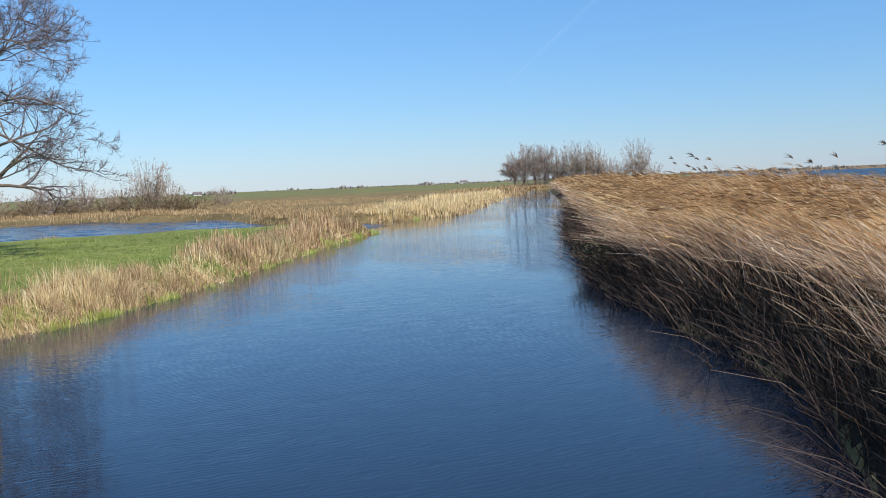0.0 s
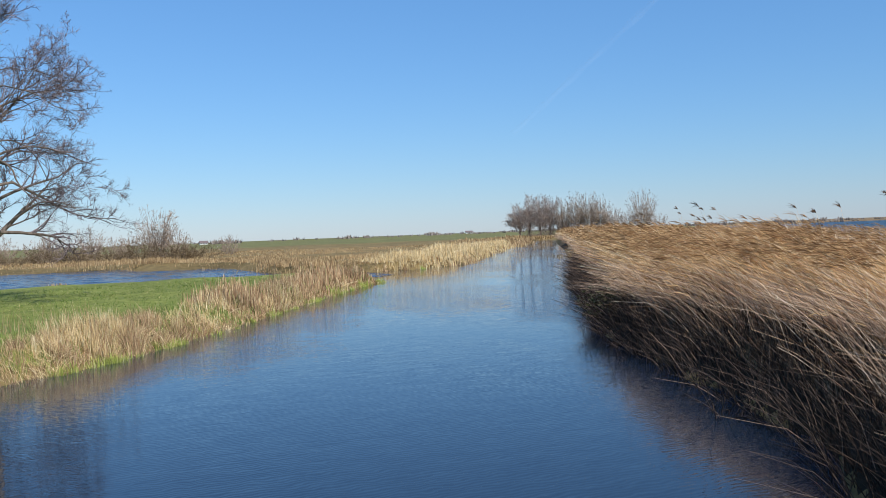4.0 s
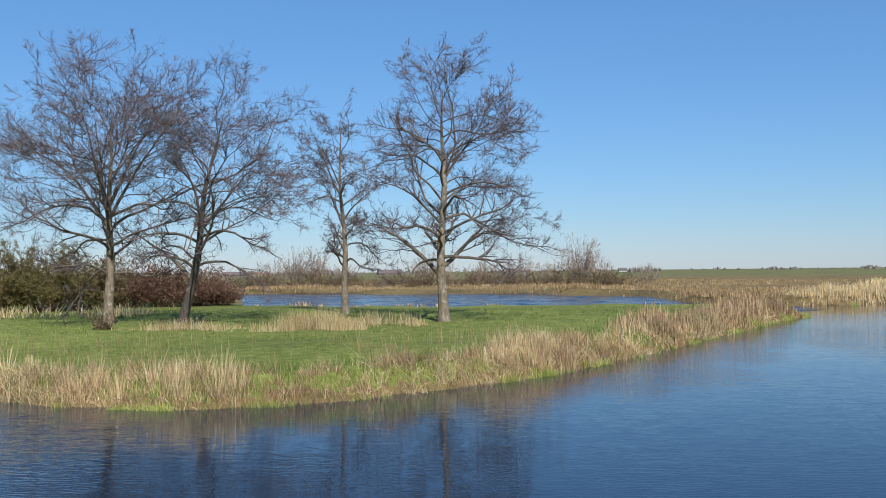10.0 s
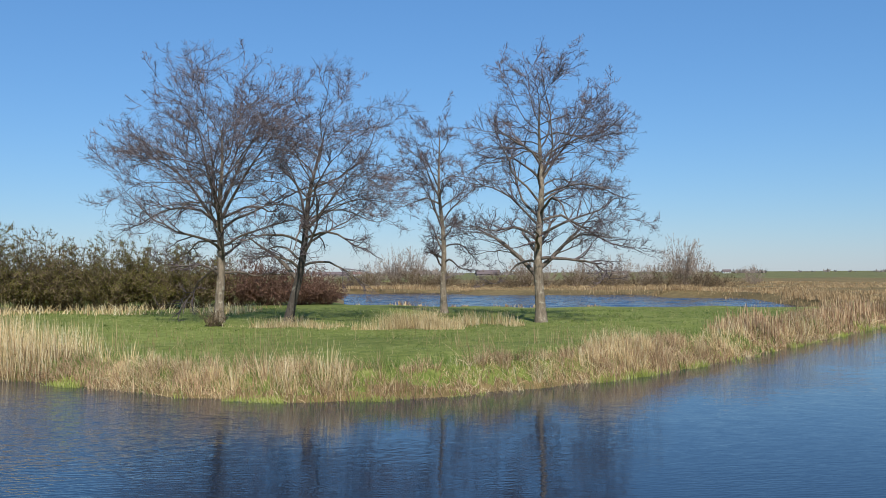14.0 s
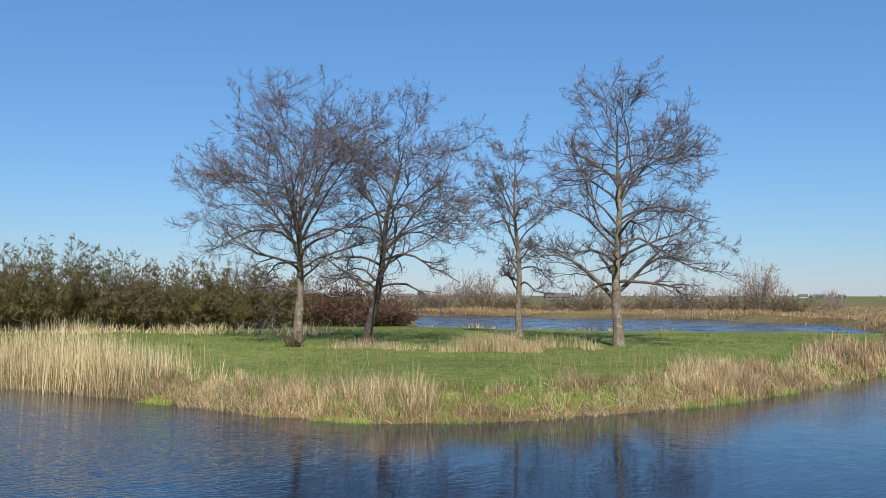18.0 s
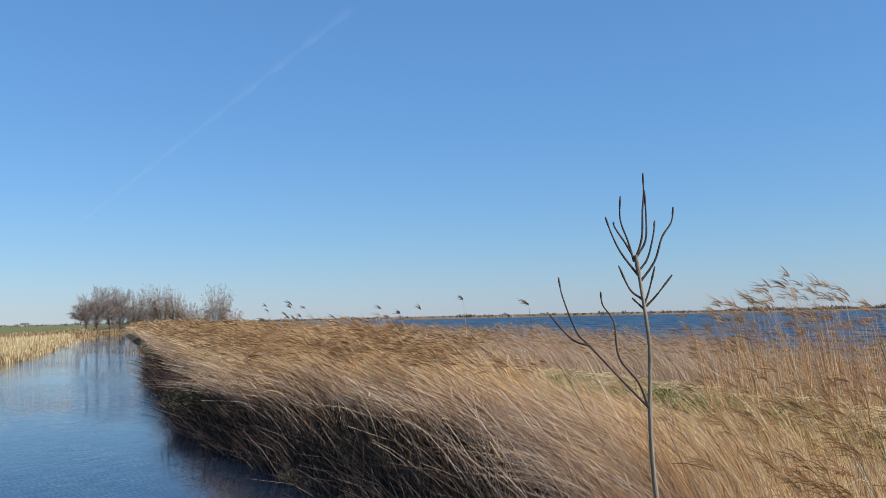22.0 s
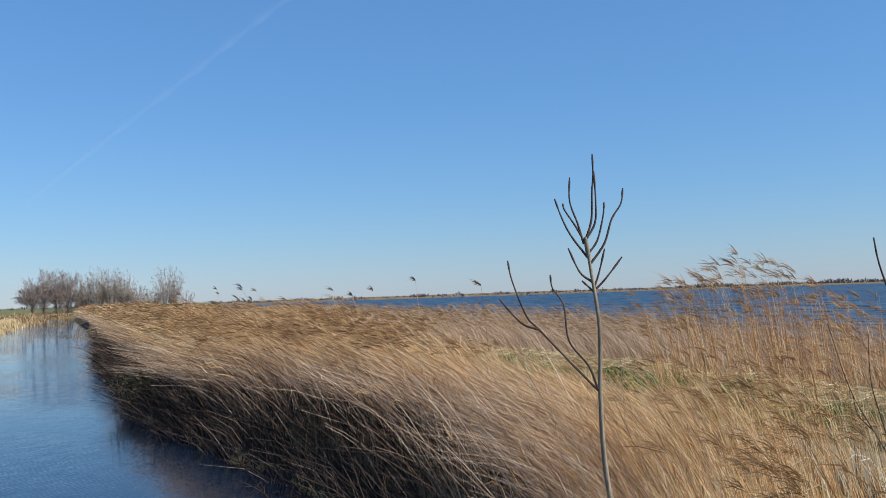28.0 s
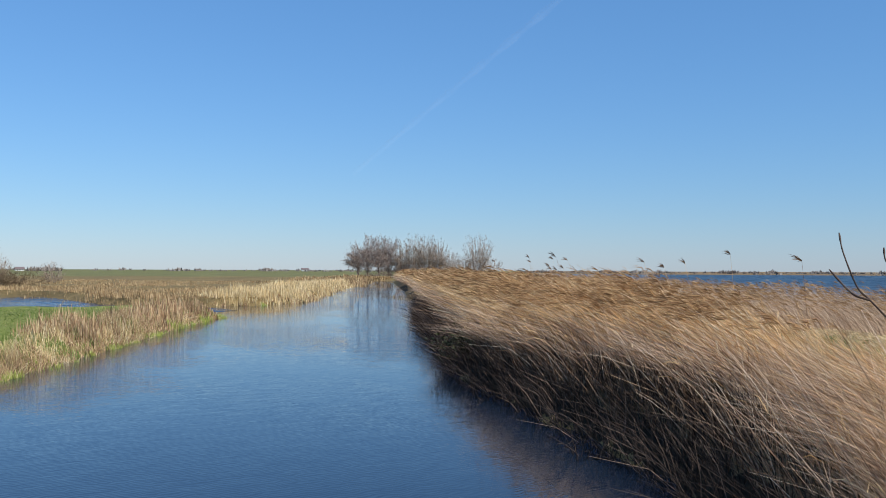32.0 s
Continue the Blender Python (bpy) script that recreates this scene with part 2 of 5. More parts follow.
M_SAPBARK = bark_material("sapling_bark", (0.1, 0.075, 0.05), (0.42, 0.33, 0.23))
M_SHOOT = bark_material("shoot_bark", (0.035, 0.024, 0.018), (0.15, 0.1, 0.075))
M_WOODS = strand_material("far_woods", [(0.0, (0.19, 0.16, 0.135)), (1.0, (0.31, 0.26, 0.215))], 0.95, 0)
def plain(name, col, rough=0.8):
    m, n, l, b = material(name, rough, 0.3)
    a = noise_node(n, l, 2.0, 6)
    r = ramp(n, [(0.3, tuple(c * 0.82 for c in col)), (0.7, tuple(min(1, c * 1.1) for c in col))])
    l.new(a.outputs["Fac"], r.inputs[0])
    l.new(r.outputs[0], b.inputs["Base Color"])
    return m
M_WALL = plain("white_render", (0.75, 0.73, 0.68))
M_BRICKWALL = plain("brown_brick", (0.28, 0.22, 0.19))
M_ROOF = plain("roof_tile", (0.16, 0.12, 0.11))
M_REDROOF = plain("red_roof_tile", (0.2, 0.12, 0.095))
M_GLASS = plain("dark_window", (0.03, 0.035, 0.04), 0.1)

# ---- mesh helpers ----
rng = np.random.default_rng(7)


def mesh_from(name, verts, quads, mat, smooth=True, tris=None):
    me = bpy.data.meshes.new(name)
    verts = np.asarray(verts, np.float32)
    me.vertices.add(len(verts))
    me.vertices.foreach_set("co", verts.ravel())
    loops = np.asarray(quads, np.int32).ravel()
    sizes = [4] * len(quads)
    if tris is not None and len(tris):
        loops = np.concatenate([loops, np.asarray(tris, np.int32).ravel()])
        sizes = sizes + [3] * len(tris)
    sizes = np.asarray(sizes, np.int32)
    me.loops.add(len(loops))
    me.loops.foreach_set("vertex_index", loops)
    me.polygons.add(len(sizes))
    me.polygons.foreach_set("loop_start", np.concatenate([[0], np.cumsum(sizes)[:-1]]).astype(np.int32))
    me.polygons.foreach_set("loop_total", sizes)
    me.update(calc_edges=True)
    me.validate()
    if smooth:
        me.polygons.foreach_set("use_smooth", np.ones(len(sizes), bool))
    for m in (mat if isinstance(mat, (list, tuple)) else [mat]):
        me.materials.append(m)
    return me


def strand_geometry(P, R, sides):
    """P (n, k, 3) lines, R (n, k) radii: tapered tubes, or ribbons when sides is 2."""
    n, k, _ = P.shape
    T = np.gradient(P, axis=1)
    T /= np.linalg.norm(T, axis=2, keepdims=True) + 1e-9
    ref = rng.normal(size=(n, 1, 3))
    U = np.cross(T, ref)
    U /= np.linalg.norm(U, axis=2, keepdims=True) + 1e-9
    V = np.cross(T, U)
    ang = np.arange(sides) * 2 * math.pi / sides
    ring = (U[:, :, None] * np.cos(ang)[None, None, :, None] + V[:, :, None] * np.sin(ang)[None, None, :, None])
    verts = P[:, :, None] + ring * R[:, :, None, None]
    base = (np.arange(n)[:, None, None] * k + np.arange(k - 1)[None, :, None]) * sides
    j = np.arange(sides if sides > 2 else 1)[None, None, :]
    j2 = (j + 1) % sides
    q = np.stack([base + j, base + j2, base + sides + j2, base + sides + j], -1).reshape(-1, 4)
    return verts.reshape(-1, 3), q


def strands(name, groups, mat):
    """One mesh of several (P, R, sides) groups."""
    vs, qs, off = [], [], 0
    for P, R, sides in groups:
        if len(P) == 0:
            continue
        v, q = strand_geometry(P, R, sides)
        vs.append(v)
        qs.append(q + off)
        off += len(v)
    return mesh_from(name, np.concatenate(vs), np.concatenate(qs), mat)


def part(name, me, parent=None, label=""):
    ob = new(name, me)
    if parent:
        ob.parent = parent
    return tagged(ob, label)


def thing(name, at, label, category, group="", kind=""):
    ob = new(name)
    ob.location = at
    ob.empty_display_size = 0.2
    return tagged(ob, label, category, group, kind)


def stuff(name, me, label, category):
    return tagged(new(name, me), label, category, "", "stuff")


# ---- plan: shores ----
LEFT_BANK = [(-300, 95), (-60, 37), (-28.8, 28.7), (-21.1, 25.8), (-15.2, 23.5), (-9.9, 20.9), (-6.8, 20.2), (-3.9, 21.0),
             (-1.3, 22.9), (0.8, 25.2), (2.6, 27.6), (4.6, 30.6), (7.6, 35.8), (11.8, 43.6), (16.0, 51.2), (20.7, 58.7)]
SPIT_BANK = [(26.8, 76.0), (31.8, 76.8), (37.2, 81.5), (46, 96), (61, 122), (80, 153), (100, 184), (131, 240)]
RIGHT_BANK = [(146, 246), (117, 201), (80, 135), (43.2, 71), (26.8, 43.6), (19.6, 30.8), (15.1, 23.0), (12.9, 17.6), (11.2, 13.0),
              (9.6, 9.6), (7.6, 7.2), (5.6, 5.4), (3.2, 4.5), (0, 4.3), (-4, 5.0), (-8, 7.6), (-9.9, 9.5), (-13, 11.5), (-22, 14.5),
              (-60, 25), (-300, 70)]
POND_NEAR = [(20.7, 58.7), (20.3, 61.5), (15, 64.5), (10, 66), (4, 67.5), (-3, 69), (-11, 71), (-18, 73)]
POND_FAR = [(-36, 138), (-23, 133.5), (-6.5, 126), (8.2, 119), (17, 109.5), (20.8, 100), (19, 86), (20.5, 79), (26.8, 76.0)]
CANAL = LEFT_BANK + SPIT_BANK + RIGHT_BANK
POND = POND_NEAR + POND_FAR
LAKE = [(-30, -105), (17, 0), (36, 30), (69, 85), (124, 178), (174, 238), (300, 420), (590, 680), (752, 496), (865, 252),
        (900, 17), (880, -300), (300, -600)]


def signed(poly, X, Y):
    """Distance to a polygon's edge, negative inside."""
    d = np.full(X.shape, 1e9)
    inside = np.zeros(X.shape, bool)
    for (x0, y0), (x1, y1) in zip(poly, poly[1:] + poly[:1]):
        ex, ey = x1 - x0, y1 - y0
        s = np.clip(((X - x0) * ex + (Y - y0) * ey) / (ex * ex + ey * ey), 0, 1)
        d = np.minimum(d, np.hypot(X - x0 - s * ex, Y - y0 - s * ey))
        if ey:
            cross = (y0 > Y) != (y1 > Y)
            inside ^= cross & (X < x0 + (Y - y0) * ex / ey)
    return np.where(inside, -d, d)


def wobble(X, Y, s, seed=0.0):
    return (np.sin(X * s + 1.3 * np.sin(Y * s * 0.7 + seed)) + np.sin(Y * s * 1.31 + 1.7 * np.sin(X * s * 0.53 + seed * 2))) * 0.5


def shore(X, Y):
    dc, dp, dl = signed(CANAL, X, Y), signed(POND, X, Y), signed(LAKE, X, Y)
    d = np.minimum(np.minimum(dc, dp), dl)
    return d + 0.22 * wobble(X, Y, 1.7) * np.clip(np.hypot(X, Y) / 15 - 0.3, 0, 1), dc, dp, dl


PATH_Y = (-60, 0, 4.5, 9, 14, 18, 24, 31, 44, 71, 135, 201, 246)
PATH_X = (-19.8, 7.2, 9.3, 12.6, 16.3, 18.8, 22.2, 26.3, 34.0, 50.0, 87.0, 124.0, 154)


def path_x(Y):
    return np.interp(Y, PATH_Y, PATH_X)


def path_offset(X, Y):
    return X - path_x(Y)


def height(X, Y):
    d, dc, dp, dl = shore(X, Y)
    far = np.hypot(X, Y)
    home = path_offset(X, Y) + 0 * X
    right = (signed(RIGHT_SIDE, X, Y) < 0)
    top = np.where(right, 1.18, np.where(Y - 0.1 * X > 74, 0.75, 0.62))
    run = np.where(right, 2.2, 1.1)
    s = np.clip(d / run, 0, 1)
    land = 0.12 + (top - 0.12) * s * s * (3 - 2 * s) + 0.05 * wobble(X, Y, 0.9, 2) * s + 0.1 * wobble(X, Y, 0.17, 4) * s
    land = land + np.clip((far - 300) / 900, 0, 1) * 0.6
    return np.where(d > 0, land * np.clip(d / 0.15, 0, 1), np.maximum(-0.9, d * 0.6))


RIGHT_SIDE = [(170, 262), (146, 246)] + RIGHT_BANK[1:] + [(-300, -400), (300, -400), (20, -2), (38, 30), (73, 85), (128, 178), (180, 242)]

# ---- ground: one sheet to the horizon ----
az = np.radians(np.concatenate([np.arange(-115, 62, 0.5), np.arange(62, 245, 3.0)]))
rad = np.concatenate([[0.01], np.geomspace(0.6, 14.8, 45), np.geomspace(15, 80, 120), np.geomspace(83, 4500, 36)])
A, Rr = np.meshgrid(az, rad)
GX, GY = -np.sin(A) * Rr, np.cos(A) * Rr
GZ = height(GX, GY)
nr, na = A.shape
i = np.arange(nr - 1)[:, None] * na
j = np.arange(na)[None, :]
j2 = (j + 1) % na
gq = np.stack([i + j, i + na + j, i + na + j2, i + j2], -1).reshape(-1, 4)
ground_me = mesh_from("ground", np.stack([GX, GY, GZ], -1).reshape(-1, 3), gq, [M_GRASS, M_FIELD, M_MARSH, M_MUD, M_LITTER])
cx, cy = GX.ravel()[gq].mean(1), GY.ravel()[gq].mean(1)
gd, gdc, gdp, gdl = shore(cx, cy)
gfar = np.hypot(cx, cy)
zone = np.zeros(len(gq), np.int32)
beyond = (cy - 0.05 * cx > 74) & (signed(RIGHT_SIDE, cx, cy) > 0) & (cx > -45 - (cy - 130) * 0.3)
zone[beyond & (gfar < 300 + 60 * wobble(cx, cy, 0.02))] = 2
zone[(gfar >= 300) & (zone == 0)] = 1
zone[(gfar >= 400) & (cx > 0.8 * cy)] = 4
po = path_offset(cx, cy)
rs = signed(RIGHT_SIDE, cx, cy) < 0
zone[rs & (po < 0) & (cx > 1.05 * cy)] = 4
zone[rs & (po > 1.9)] = 4
zone[rs & (cy > 9) & (po < 0)] = 4
zone[~rs & (gd < 0.3) & (gfar < 80)] = 2
# strip of shade-dark mud at the foot of the reed bank
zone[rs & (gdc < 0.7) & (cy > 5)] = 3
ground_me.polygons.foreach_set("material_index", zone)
tagged(new("ground", ground_me), "flat polder land of green meadow and brown marsh with muddy banks", "ground", "", "structure")


def flat(name, poly, z, mat, label):
    bm = bmesh.new()
    f = bm.faces.new([bm.verts.new((x, y, z)) for x, y in poly])
    bmesh.ops.triangulate(bm, faces=[f])
    for f in bm.faces:
        if f.normal.z < 0:
            f.normal_flip()
    me = bpy.data.meshes.new(name)
    bm.to_mesh(me)
    bm.free()
    me.materials.append(mat)
    return tagged(new(name, me), label, "water", "", "structure")


flat("canal_water", [(-320, 20), (-320, 130), (-20, 68), (20, 62), (28, 82), (95, 200), (140, 260), (170, 262), (14, 3), (-20, -2)], 0.0,
     M_CANAL, "calm blue canal water with fine wind ripples")
flat("pond_water", [(-25, 66), (16, 60), (25.5, 68), (26, 84), (24, 112), (-10, 138), (-50, 150)], 0.006, M_POND,
     "deep blue pond water ruffled by the wind")
flat("lake_water", [(-60, -150), (15, -2), (29, 30), (63, 85), (118, 178), (168, 244), (300, 440), (590, 720), (790, 520), (920, 252),
                    (960, 17), (940, -340), (300, -660)], 0.006, M_LAKE, "dark blue choppy lake water reaching a far shore")

# ---- path ----
ys = np.linspace(-30, 120, 76)
pv, pq = [], []
for k, y in enumerate(ys):
    for w in (0.0, 0.02, 0.85, 1.68, 1.7):
        x = 0.05 + float(path_x(y)) + w * 1.1 + 0.05 * math.sin(y * 1.7 + w * 4)
        pv.append((x, y, (1.05 if w in (0.0, 1.7) else 1.3 + (0.02 if w == 0.85 else 0)) ))
    if k:
        b = (k - 1) * 5
        pq += [(b + c, b + c + 1, b + c + 6, b + c + 5) for c in range(4)]
tagged(new("path", mesh_from("path", pv, pq, M_ASPHALT, False)), "grey asphalt cycle path beside the reeds", "path", "", "structure")

# ---- plants: generators ----
WIND = np.array([-0.72, 0.69, 0.0])


def ground_z(x, y):
    return height(np.atleast_1d(np.asarray(x, float)), np.atleast_1d(np.asarray(y, float)))


def stalks(x, y, h, lean, k, radius, droop=0.15, away=None, tip=0.25, z=None, sway=0.04):
    """Stalks that rise from the ground and bend with the wind (or along away)."""
    n = len(x)
    z = ground_z(x, y) - 0.05 if z is None else z
    s = np.linspace(0, 1, k)[None, :, None]
    d = np.tile(WIND, (n, 1)) if away is None else away
    d = d + rng.normal(0, 0.35, (n, 3)) * [1, 1, 0]
    base = np.stack([x, y, z], -1)[:, None, :]
    hh, ll = h[:, None, None], lean[:, None, None]
    P = base + np.array([0, 0, 1.0]) * hh * (s - droop * ll * s ** 2.4) + d[:, None, :] * hh * ll * s ** 1.3
    P = P + rng.normal(0, sway, (n, 1, 3)) * [1, 1, 0] * hh * s
    R = radius[:, None] * (1 - (1 - tip) * np.linspace(0, 1, k)[None, :])
    return P, R


def plumes(P, h, m, size, radius, pick):
    """Feathery seed heads that stream from the stalk tips."""
    idx = np.nonzero(rng.random(len(P)) < pick)[0]
    tips, back = P[idx, -1], P[idx, -2]
    t = tips - back
    t /= np.linalg.norm(t, axis=1, keepdims=True)
    n = len(idx)
    tip = np.repeat(tips, m, 0) - np.repeat(t, m, 0) * (rng.random((n * m, 1)) * 0.16 * size)
    d = np.repeat(t, m, 0) * 0.4 + WIND * 0.7 + rng.normal(0, 0.2, (n * m, 3))
    L = size * rng.uniform(0.5, 1.0, (n * m, 1))
    Q = np.stack([tip, tip + d * L * 0.5 + [0, 0, 0.01], tip + d * L + np.array([0, 0, -0.1]) * L], 1)
    R = np.tile(np.array([0.5, 1.0, 0.1]) * radius, (n * m, 1))
    return Q, R, 2


def along(poly, n, w0, w1, bias=1.0):
    """Random points beside a line of shore: w0 to w1 metres to its left."""
    p = np.array(poly, float)
    seg = np.diff(p, axis=0)
    ln = np.hypot(seg[:, 0], seg[:, 1])
    u = rng.random(n) * ln.sum()
    k = np.searchsorted(np.cumsum(ln), u)
    f = (u - np.concatenate([[0], np.cumsum(ln)])[k]) / ln[k]
    nrm = np.stack([-seg[k, 1], seg[k, 0]], -1) / ln[k][:, None]
    w = w0 + (w1 - w0) * rng.random(n) ** bias
    q = p[k] + seg[k] * f[:, None] + nrm * w[:, None]
    return q[:, 0], q[:, 1], w, nrm


def patch_field(x, y, s, seed):
    return wobble(x, y, s, seed) + 0.6 * wobble(x, y, s * 2.7, seed + 3)


def patchy(x, y, s, seed, cut):
    return patch_field(x, y, s, seed) + rng.normal(0, 0.25, len(x)) > cut


def clear(x, y, r=3.3):
    return np.hypot(x - 0.2, y - 1.0) > r


# ---- reed bed on the canal's right bank ----
def bank_reeds(name, lo, hi, n, k, sides, rad, pick, plume, pm, fine=0.9):
    """Reeds between the canal and the path, from lo to hi metres away from the camera."""
    line = np.array(RIGHT_BANK[::-1][8:], float)
    line = np.concatenate([a + (b - a) * np.linspace(0, 1, 12)[:-1, None] for a, b in zip(line[:-1], line[1:])])
    reach = np.hypot(line[:, 0], line[:, 1])
    line = line[(reach > lo - 4) & (reach < hi + 2)]
    x, y, w, nrm = along(line, n * 3, -0.7, -4.1, 0.95)
    m = n * 2 if lo < 12 else 10
    x2, y2 = rng.uniform(2.4, 11, m), rng.uniform(-2, 9.4, m)
    x, y = np.concatenate([x, x2]), np.concatenate([y, y2])
    far = np.hypot(x, y)
    d = signed(CANAL, x, y)
    keep = (far > lo) & (far < hi) & (path_offset(x, y) < -0.25) & (d > -0.1) & ((x > 1.13 * y) | (y > 8)) & clear(x, y)
    side = np.degrees(np.arctan2(x - 0.3, y - 1.0))
    keep &= (side < 73 + 2 * wobble(x, y, 2.0)) | ((side < 80) & (rng.random(len(x)) < 0.3))
    keep &= (side < 58) | (far > 14) | (rng.random(len(x)) < np.interp(side, (56, 66), (1.0, 0.45)))
    keep &= (far > 9.6) | (side > 52)
    keep &= rng.random(len(x)) < np.interp(d, (0.6, 2.2), (0.85, 1.0))
    rim = np.interp(far, (8.0, 13, 18, 27), (1.1, 1.5, 1.35, 1.05))      # where the bed's edge stands back from the water
    keep &= d > rim
    pick_n = rng.permutation(int(keep.sum()))[:n]
    x, y, d, rim = x[keep][pick_n], y[keep][pick_n], d[keep][pick_n], rim[keep][pick_n]
    far = np.hypot(x, y)
    inland = np.clip((np.degrees(np.arctan2(x - 0.3, y - 1.0)) - 54) / 8, 0, 1)
    edge = np.clip(1 - (d - rim) / (3.0 + 1.8 * np.clip((14 - far) / 5, 0, 1) * (1 - inland)), 0, 1)
    gz = ground_z(x, y)[:]
    top = 2.72 + 0.22 * wobble(x, y, 0.55, 5) + 0.24 * wobble(x, y, 1.5, 1) + np.clip((far - 12) / 40, 0, 1) * 0.28
    right = inland * (far < 14)
    top -= np.clip((8.5 - far) / 5, 0, 1) * 0.28 * (1 - right)
    top += 0.12 * right
    lip = np.interp(far, (8, 13), (0.7, 0.95))
    h = (lip + (top - gz - lip) * (1 - edge) ** 1.0) * rng.uniform(0.82, 1.08, len(x)) * 1.04
    turn = 0.16 * wobble(x, y, 1.2, 3) + 0.12 * wobble(x, y, 3.1, 7) + 0.2 * edge + rng.normal(0, 0.28, len(x))
    out = np.stack([WIND[0] * np.cos(turn) - WIND[1] * np.sin(turn), WIND[0] * np.sin(turn) + WIND[1] * np.cos(turn), 0 * x], -1)
    tilt = np.where(far < 13, np.interp(np.degrees(np.arctan2(x - 0.3, y - 1.0)), (50, 66, 76), (1.0, 0.72, 0.6)), 1.0)
    lean = rng.uniform(0.3, 0.75, len(x)) * (1 + 0.45 * edge ** 2) * (1 + 0.25 * wobble(x, y, 0.9, 8)) * tilt
    lean = lean * np.where(far < 7, 0.6, 1.0)
    h = h * (1 + 0.25 * lean)
    h = np.where(far < 14, np.minimum(h, 1.85), h)
    P, R = stalks(x, y, h, lean, k, rad * rng.uniform(0.6, 1.2, len(x)) * (1 + 0 * far), (0.22 + 0.15 * edge)[:, None, None], out, sway=0.07)
    bare = edge + rng.normal(0, 0.1, len(x)) > 0.8
    groups = [(P[~bare], R[~bare], sides)]
    stuff("edge_reeds", strands("edge_reeds", [(P[bare], R[bare] * 0.9, sides)], M_EDGE), "leaning grey-brown bare reed stalks at the edge of the bed", "reeds")
    if pm:
        tuft = patch_field(x, y, 1.3, 4) + rng.normal(0, 0.5, len(x)) > -0.2
        up = np.nonzero(~bare & tuft & (edge < 0.6))[0]
        groups2 = [plumes(P[up], h, pm, plume, rad * fine, pick * 1.8)]
        part_me = strands("seed_heads", groups2, M_PLUME)
    # dead leaves on the stalks
    m = len(x) // 3
    i = rng.integers(0, len(x), m)
    j = rng.integers(1, k - 1, m)
    a = P[i, j]
    dr = WIND * 0.4 + rng.normal(0, 0.4, (m, 3)) + [0, 0, 0.45]
    L = rng.uniform(0.15, 0.4, (m, 1))
    leaf = np.stack([a, a + dr * L * 0.6 + [0, 0, 0.03], a + dr * L + np.array([0, 0, -0.12]) * L], 1)
    groups.append((leaf, np.tile(np.array([0.7, 1.1, 0.2]) * rad * 1.1, (m, 1)), 2))
    ob = stuff(name, strands(name, groups, M_REED), "dense dry golden reeds bent by the wind on the canal bank", "reeds")
    if pm:
        part("seed_heads", part_me, ob, "feathery brown seed heads")
    return ob


bank_reeds("reed_bed", 3.3, 15, 9500, 4, 2, 0.0036, 0.08, 0.2, 16, 0.6)
bank_reeds("reed_bed", 15, 34, 12000, 4, 2, 0.0078, 0.22, 0.28, 8)
bank_reeds("reed_bed", 34, 90, 11000, 3, 2, 0.015, 0.4, 0.36, 4)
bank_reeds("reed_bed", 90, 280, 8000, 3, 2, 0.042, 0.4, 0.5, 2)

# stalks fallen outwards over the water
x, y, w, nrm = along(RIGHT_BANK[::-1][9:-6], 700, -0.7, -1.8)
keep = (np.hypot(x, y) < 60) & clear(x, y, 6.0) & ((x > 1.08 * y) | (y > 7.5))
x, y, nrm = x[keep], y[keep], nrm[keep]
h = rng.uniform(0.7, 1.9, len(x))
out = np.stack([nrm[:, 0], nrm[:, 1], 0 * x], -1) * 0.75 + WIND * 0.5
P, R = stalks(x, y, h, rng.uniform(0.08, 0.5, len(x)), 5, 0.0042 + 0.00018 * np.hypot(x, y), 0.4, out, 0.3, sway=0.2)
stuff("fallen_reeds", strands("fallen_reeds", [(P, R, 2)], M_EDGE), "pale reed stalks hanging out over dark water", "reeds")

# long pale stalks arching low over the water
x, y, w, nrm = along(RIGHT_BANK[::-1][9:-9], 90, -1.2, -2.3)
keep = (np.hypot(x, y) < 24) & clear(x, y, 8.0)
x, y, nrm = x[keep], y[keep], nrm[keep]
out = np.stack([nrm[:, 0], nrm[:, 1], 0 * x], -1) * 0.7 + np.array([-0.6, 0.2, 0])
P, R = stalks(x, y, rng.uniform(0.6, 1.2, len(x)), rng.uniform(0.5, 0.95, len(x)), 7, np.full(len(x), 0.004), 0.42, out, 0.4, sway=0.14)
stuff("arching_reeds", strands("arching_reeds", [(P, R, 3)], M_EDGE), "long bleached reed stalks arching low over the water", "reeds")

# thick inner growth of broken stalks, coloured with the shade inside the bed
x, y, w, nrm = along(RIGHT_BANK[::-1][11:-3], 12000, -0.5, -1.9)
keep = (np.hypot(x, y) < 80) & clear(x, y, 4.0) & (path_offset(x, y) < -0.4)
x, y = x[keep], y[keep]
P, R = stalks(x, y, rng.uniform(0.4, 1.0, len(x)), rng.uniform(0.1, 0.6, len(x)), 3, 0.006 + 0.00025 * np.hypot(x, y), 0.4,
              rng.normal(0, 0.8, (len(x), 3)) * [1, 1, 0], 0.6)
stuff("reed_thatch", strands("reed_thatch", [(P, R, 2)], M_THATCH), "thick tangle of old reed under the fresh stalks, with their shade in its colour", "reeds")

